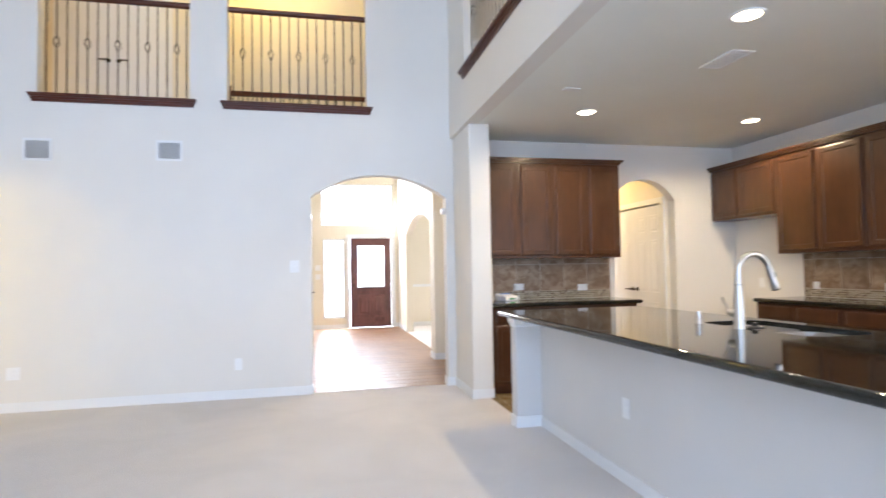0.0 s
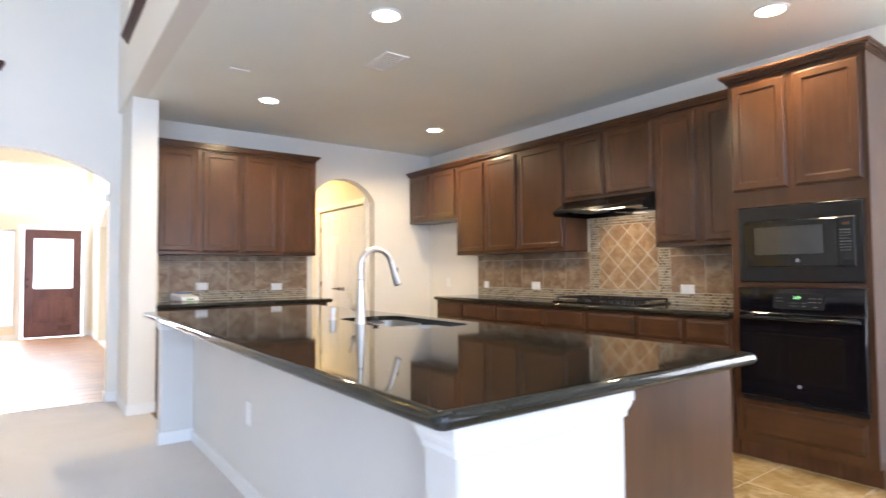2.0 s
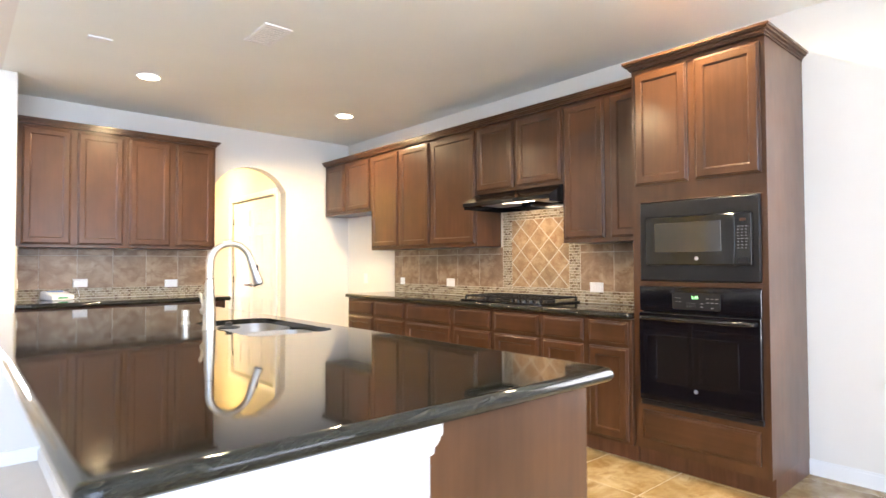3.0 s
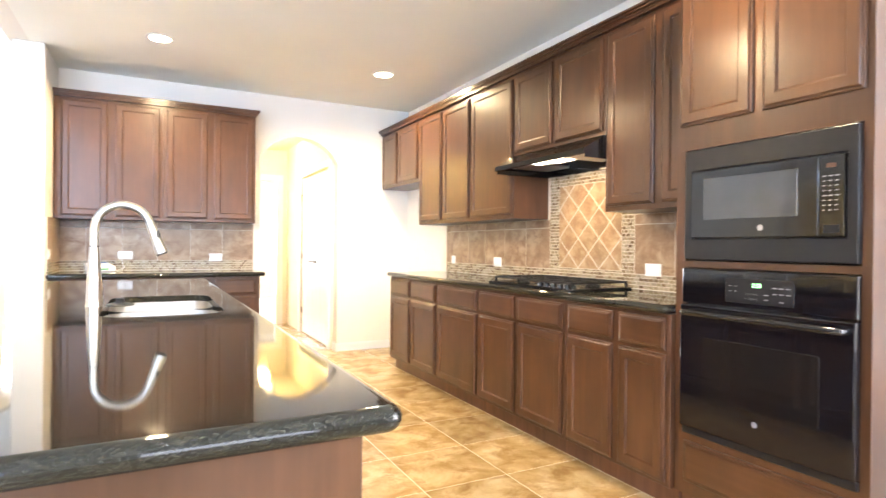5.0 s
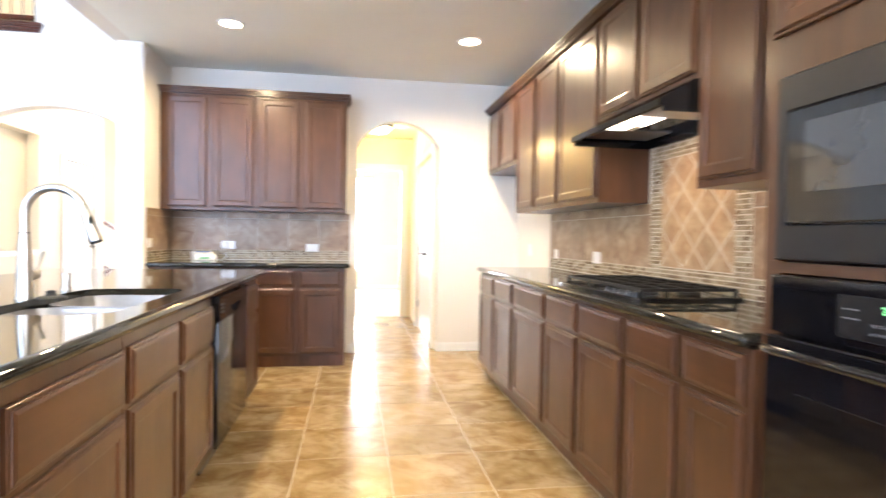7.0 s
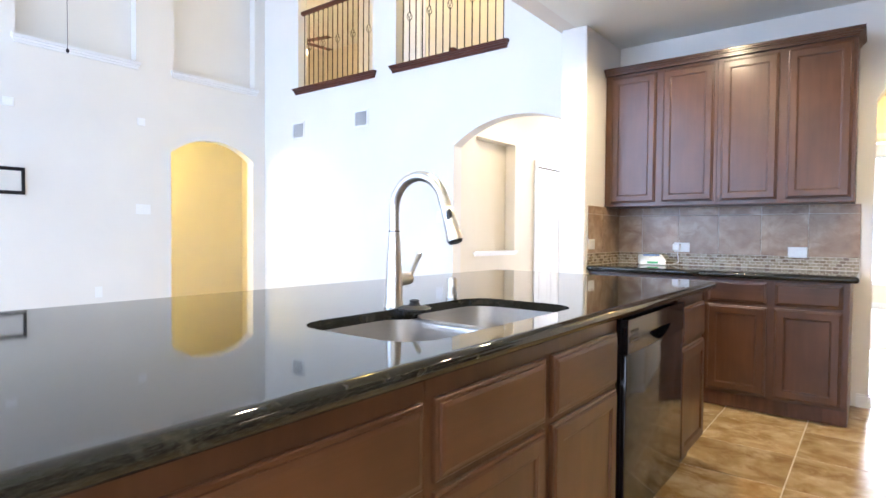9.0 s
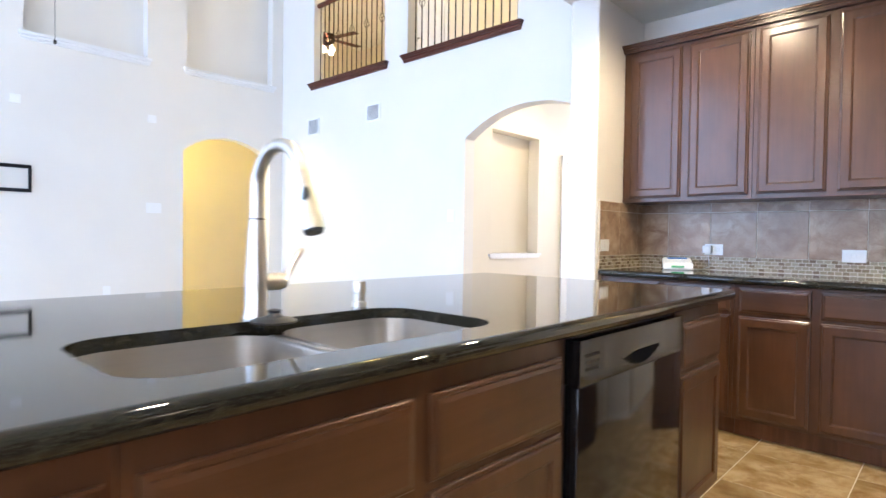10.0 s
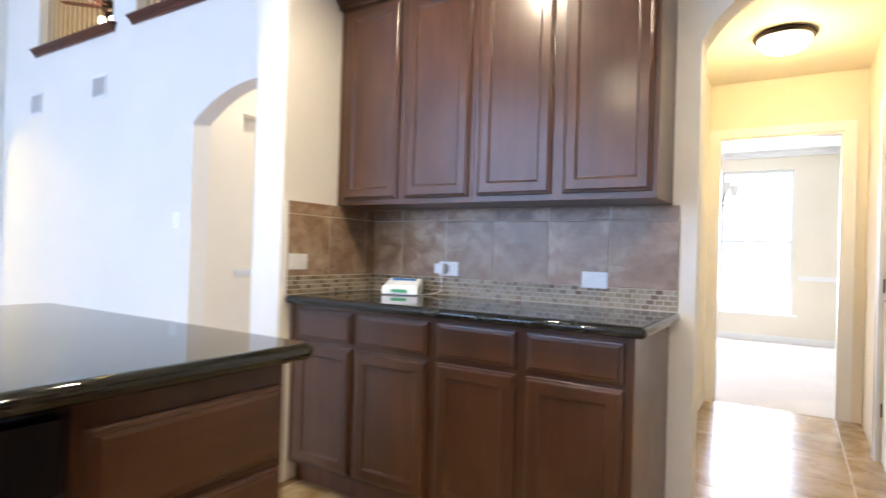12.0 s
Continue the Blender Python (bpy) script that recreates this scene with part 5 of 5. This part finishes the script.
# chandelier in the dining room, seen through the passage
ch = thing("chandelier", pose(2.95, 10.4, 0), "dark metal chandelier hanging in the dining room", "chandelier")
bm = bmesh.new()
tube(bm, [(0, 0, 2.719), (0, 0, 2.05)], 0.006, 6)
part("stem", bm, BRONZE, ch)
bm = bmesh.new()
turned(bm, 0, 0, [(0.01, 2.05), (0.035, 2.0), (0.02, 1.9), (0.03, 1.82), (0.008, 1.76)], 14)
part("hub", bm, BRONZE, ch, "", True)
for k in range(5):
    a = 2 * math.pi * k / 5 + 0.4
    bm = bmesh.new()
    tube(bm, [(math.cos(a) * r, math.sin(a) * r, z) for r, z in ((0.02, 1.86), (0.12, 1.79), (0.22, 1.82), (0.25, 1.9))], 0.007, 6)
    part("arm", bm, BRONZE, ch)
    bm = bmesh.new()
    turned(bm, math.cos(a) * 0.25, math.sin(a) * 0.25, [(0.02, 1.9), (0.04, 1.94), (0.055, 2.02), (0.05, 2.03)], 14)
    part("shade", bm, PLASTIC, ch, "", True)

# upstairs ceiling fan with lamps, and the living room fan's pull chain
fan = thing("ceiling_fan", pose(-4.75, 7.4, -0.1), "dark wooden ceiling fan with lit lamps over the landing", "ceiling fan")
bm = bmesh.new()
tube(bm, [(0, 0, ZG + 0.099), (0, 0, 4.75)], 0.012, 8)
part("downrod", bm, BRONZE, fan)
bm = bmesh.new()
turned(bm, 0, 0, [(0.03, 4.75), (0.10, 4.72), (0.11, 4.62), (0.06, 4.58), (0.05, 4.52)], 20)
part("motor_housing", bm, BRONZE, fan, "", True)
for k in range(5):
    a = 2 * math.pi * k / 5 + 0.2
    bm = soft_box(0.12, 0.62, -0.06, 0.06, 4.645, 4.653, 0.002, 1)
    part("blade", bm, RAIL_WOOD, fan, "", False, pose(0, 0, 0, 0, 0, math.degrees(a)))
for k in range(3):
    a = 2 * math.pi * k / 3
    bm = bmesh.new()
    turned(bm, 0.09 * math.cos(a), 0.09 * math.sin(a), [(0.02, 4.52), (0.045, 4.49), (0.055, 4.43), (0.045, 4.41)], 14)
    part("lamp_shade", bm, BULB, fan, "glowing glass lamp shade", True)
pc = thing("fan_pull_chain", pose(-1.77, 2.72, 0.2), "thin dark pull chain with a ball end", "pull chain")
bm = bmesh.new()
tube(bm, [(0, 0, ZG - 0.201), (0, 0, 2.42)], 0.0022, 6)
part("chain", bm, IRON, pc)
bm = bmesh.new()
turned(bm, 0, 0, [(0.002, 2.42), (0.011, 2.41), (0.013, 2.40), (0.011, 2.39), (0.002, 2.38)], 12)
part("ball", bm, IRON, pc, "", True)

# television bracket on the side wall
tv = thing("tv_bracket", pose(XL + 0.001, 2.86, 1.50, 0, 0, 90), "black metal television wall bracket", "tv bracket")
part("rail", soft_box(-0.62, 0.0, -0.018, -0.0005, 0.235, 0.27, 0.002, 1), BLACK_SATIN, tv)
part("rail", soft_box(-0.62, 0.0, -0.018, -0.0005, 0.0, 0.035, 0.002, 1), BLACK_SATIN, tv)
for x in (-0.62, -0.32, -0.028):
    part("upright", soft_box(x, x + 0.028, -0.02, -0.0005, 0.0355, 0.2345, 0.002, 1), BLACK_SATIN, tv)

# stairs at the foyer's edge: low sloped wall with a wooden cap and a handrail on white balusters
bm = bmesh.new()
skin(bm, [[(x, 8.72, 0.001), (x, 10.38, 0.001), (x, 10.38, 0.17), (x, 8.72, 0.66)] for x in (-0.36, -0.24)], True, True)
structure("wall_stair_low", bm, CREAM, "cream low wall along the stairs", "wall")
st = thing("stair_rail", pose(-0.30, 8.75, 0), "dark wooden stair handrail over a wood-capped low wall", "handrail")
bm = bmesh.new()
tube(bm, [(0.0, 0.0, 1.39), (0.0, 0.9, 1.18), (0.0, 1.62, 1.01), (0.0, 1.70, 1.0)], 0.032, 10)
part("handrail", bm, RAIL_WOOD, st, "dark red-brown handrail", True)
bm = bmesh.new()
skin(bm, [[(x, 0.0, 0.655), (x, 1.64, 0.171), (x, 1.64, 0.245), (x, 0.0, 0.729)] for x in (-0.075, 0.075)], True, True)
part("cap_board", bm, RAIL_WOOD, st, "dark wood cap board")
for k in range(9):
    y = 0.12 + k * 0.17
    zc = 0.70 - 0.295 * y
    part("baluster", boxes((-0.012, 0.012, y - 0.012, y + 0.012, zc, 1.39 - 0.234 * y - 0.02)), TRIM, st)
part("newel", soft_box(-0.04, 0.04, 1.645, 1.725, 0.001, 0.985, 0.006, 2), TRIM, st, "white newel post")

# ---- tiles: last ----


def tile_mesh(name, w, h, t, mat, c=0.0025):
    """A flat piece with eased edges, centred, its face toward +z."""
    bm = bmesh.new()
    skin(bm, [[(sx * (w / 2 - d), sy * (h / 2 - d), z) for sx, sy in ((-1, -1), (1, -1), (1, 1), (-1, 1))] for d, z in ((0, 0), (0, t - c * 0.6), (c, t))], False, True)
    return mesh_of(name, bm, mat)


def floor_tiles(parent, x0, x1, y0, y1, ox, oy, p, mat, name="tile"):
    cache = {}
    i0, i1 = math.floor((x0 - ox) / p), math.ceil((x1 - ox) / p)
    j0, j1 = math.floor((y0 - oy) / p), math.ceil((y1 - oy) / p)
    for i in range(i0, i1):
        for j in range(j0, j1):
            a, b = max(x0, ox + i * p), min(x1, ox + (i + 1) * p)
            c, d = max(y0, oy + j * p), min(y1, oy + (j + 1) * p)
            if b - a < 0.02 or d - c < 0.02:
                continue
            key = (round(b - a, 3), round(d - c, 3))
            if key not in cache:
                cache[key] = tile_mesh(name, key[0] - 0.0045, key[1] - 0.0045, 0.008, mat, 0.001)
            ob = new(name, cache[key])
            ob.parent = parent
            ob.matrix_local = pose((a + b) / 2, (c + d) / 2, -0.008)


floor_tiles(bpy.data.objects["floor_kitchen"], 1.66, XR, YS, YW + 0.06, 3.135, 2.985, 0.465, FLOOR_TILE)
floor_tiles(bpy.data.objects["floor_passage"], 3.18, 4.30, YW + 0.06, 8.15, 3.135, 2.985, 0.465, FLOOR_TILE)
foyer = bpy.data.objects["floor_foyer"]
rng = random.Random(5)
pm = {}
for r in range(33):
    y = YW + 0.06 + r * 0.2
    if y + 0.1 > YF:
        break
    x = -0.10 - rng.random() * 0.8
    while x < 1.78:
        a, b = max(x, -0.10), min(x + 0.9, 1.78)
        if b - a > 0.03:
            key = round(b - a, 2)
            if key not in pm:
                pm[key] = tile_mesh("plank", key - 0.005, 0.195, 0.008, PLANK_TILE, 0.001)
            ob = new("plank", pm[key])
            ob.parent = foyer
            ob.matrix_local = pose((a + b) / 2, y + 0.1, -0.008)
        x += 0.9

# backsplash of the short counter
ZM, ZT = 1.005, 1.308
back = solid("backsplash_short", boxes((1.712, 3.362, YW - 0.0132, YW - 0.0005, 0.9155, 1.371), (1.7005, 1.7137, 4.99, YW - 0.0135, 0.9155, 1.371)), GROUT, "stone-look tile backsplash with mosaic band over the short counter", "backsplash")
joints = [1.712, 1.912, 2.20, 2.488, 2.776, 3.068, 3.362]
for a, b in zip(joints, joints[1:]):
    for z0, z1 in ((ZM, ZT), (ZT, 1.371)):
        ob = new("tile", tile_mesh("tile", b - a - 0.004, z1 - z0 - 0.004, 0.006, WALL_TILE))
        ob.parent = back
        ob.matrix_local = pose((a + b) / 2, YW - 0.0088, (z0 + z1) / 2, 90)
for a, b in ((4.99, 5.28), (5.28, 5.57), (5.57, YW - 0.012)):
    for z0, z1 in ((ZM, ZT), (ZT, 1.371)):
        ob = new("tile", tile_mesh("tile", b - a - 0.004, z1 - z0 - 0.004, 0.006, WALL_TILE))
        ob.parent = back
        ob.matrix_local = pose(1.7093, (a + b) / 2, (z0 + z1) / 2, 90, 0, 90)
PM, PL = 0.0222, 0.0375
SHORT_W = 3.362 - 1.712
nx = round(SHORT_W / PL)
pl = SHORT_W / nx
chip = tile_mesh("mosaic_piece", pl - 0.004, PM - 0.004, 0.006, MOSAIC, 0.0015)
chip_half = tile_mesh("mosaic_piece", pl / 2 - 0.004, PM - 0.004, 0.006, MOSAIC, 0.0015)
for r in range(4):
    # whole pieces in even rows; odd rows start and end with half a piece
    centres = [(k + 0.5, chip) for k in range(nx)] if r % 2 == 0 else [(0.25, chip_half)] + [(k + 1.0, chip) for k in range(nx - 1)] + [(nx - 0.25, chip_half)]
    for c, me in centres:
        ob = new("mosaic_piece", me)
        ob.parent = back
        ob.matrix_local = pose(1.712 + c * pl, YW - 0.0088, 0.917 + (r + 0.5) * PM, 90)


def mosaic_field(name, rects, at, parent):
    """Joined small pieces over rectangles (u0, u1, v0, v1) of a wall, facing -y before at."""
    bm = bmesh.new()
    for u0, u1, v0, v1 in rects:
        nu, nv = max(1, round((u1 - u0) / PL)), max(1, round((v1 - v0) / PM))
        pu, pv = (u1 - u0) / nu, (v1 - v0) / nv
        for j in range(nv):
            cuts = [u0 + i * pu for i in range(nu + 1)] if j % 2 == 0 else [u0] + [u0 + (i + 0.5) * pu for i in range(nu)] + [u1]
            for left_cut, right_cut in zip(cuts, cuts[1:]):
                a, b, c, d = left_cut + 0.002, right_cut - 0.002, v0 + j * pv + 0.002, v0 + (j + 1) * pv - 0.002
                skin(bm, [[(a + e, -y, c + e), (b - e, -y, c + e), (b - e, -y, d - e), (a + e, -y, d - e)] for e, y in ((0, 0), (0, 0.005), (0.0015, 0.006))], False, True)
    ob = part(name, bm, MOSAIC, parent)
    ob.matrix_local = at
    return tagged(ob, "small glass and stone mosaic", "", "", "stuff")


mosaic_field("mosaic_band", [(4.99, YW - 0.012, 0.917, ZM - 0.001)], pose(1.7093, 0, 0, 0, 0, 90), back)

# backsplash of the long counter; u runs along -y from its far end
rback = solid("backsplash_long", boxes((XR - 0.0132, XR - 0.0005, 1.388, 4.655, 0.9155, 1.371), (XR - 0.0132, XR - 0.0005, 2.112, 3.028, 1.3712, 1.70)), GROUT, "stone-look tile backsplash with a diamond panel behind the cooktop", "backsplash")
at_r = pose(XR - 0.0088, 0, 0, 0, 0, -90)      # local x = -y
PA, PB, PZ0, PZ1 = -2.895, -2.285, 1.02, 1.60
MW = 0.105
mosaic_field("mosaic_band", [(-4.653, -1.392, 0.917, ZM - 0.001), (PA - MW, PA - 0.002, ZM, 1.695), (PB + 0.002, PB + MW, ZM, 1.37), (PA, PB, PZ1 + 0.002, 1.695), (PA, PB, ZM, PZ0 - 0.002), (PB + 0.002, -2.115, 1.372, 1.695)], at_r, rback)


def rtile(u0, u1, z0, z1):
    ob = new("tile", tile_mesh("tile", u1 - u0 - 0.004, z1 - z0 - 0.004, 0.006, WALL_TILE))
    ob.parent = rback
    ob.matrix_local = at_r @ pose((u0 + u1) / 2, 0, (z0 + z1) / 2, 90)


left = [-4.653, -4.515, -4.215, -3.912, -3.61, -3.305, PA - MW - 0.002]
right_j = [PB + MW + 0.002, -1.88, -1.58, -1.391]
for js in (left, right_j):
    for a, b in zip(js, js[1:]):
        rtile(a, b, ZM, ZT)
        rtile(a, b, ZT, 1.371)


def clip_poly(poly, box4):
    for axis, limit, sign in ((0, box4[0], 1), (0, box4[1], -1), (1, box4[2], 1), (1, box4[3], -1)):
        out = []
        for p, q in zip(poly, poly[1:] + poly[:1]):
            ip, iq = sign * (p[axis] - limit) >= 0, sign * (q[axis] - limit) >= 0
            if ip:
                out.append(p)
            if ip != iq:
                s = (limit - p[axis]) / (q[axis] - p[axis])
                out.append((p[0] + s * (q[0] - p[0]), p[1] + s * (q[1] - p[1])))
        poly = out
        if not poly:
            break
    return poly


hw, hh = (PB - PA) / 6, 0.103
for i in range(-1, 8):
    for j in range(-1, 8):
        if (i + j) % 2:
            continue
        cx, cz = PA + i * hw, PZ0 - 0.10 + j * hh
        g = 0.945
        poly = clip_poly([(cx - hw * g, cz), (cx, cz - hh * g), (cx + hw * g, cz), (cx, cz + hh * g)], (PA, PB, PZ0, PZ1))
        if len(poly) < 3:
            continue
        area = abs(sum(a[0] * b[1] - b[0] * a[1] for a, b in zip(poly, poly[1:] + poly[:1]))) / 2
        if area < 0.0004:
            continue
        mx = sum(p[0] for p in poly) / len(poly)
        mz = sum(p[1] for p in poly) / len(poly)
        bm = bmesh.new()
        skin(bm, [[(mx + (u - mx) * s, -y, mz + (v - mz) * s) for u, v in poly] for s, y in ((1, 0), (1, 0.005), (0.97, 0.0062))], False, True)
        ob = part("diamond_tile", bm, DIAMOND_TILE, rback)
        ob.matrix_local = at_r
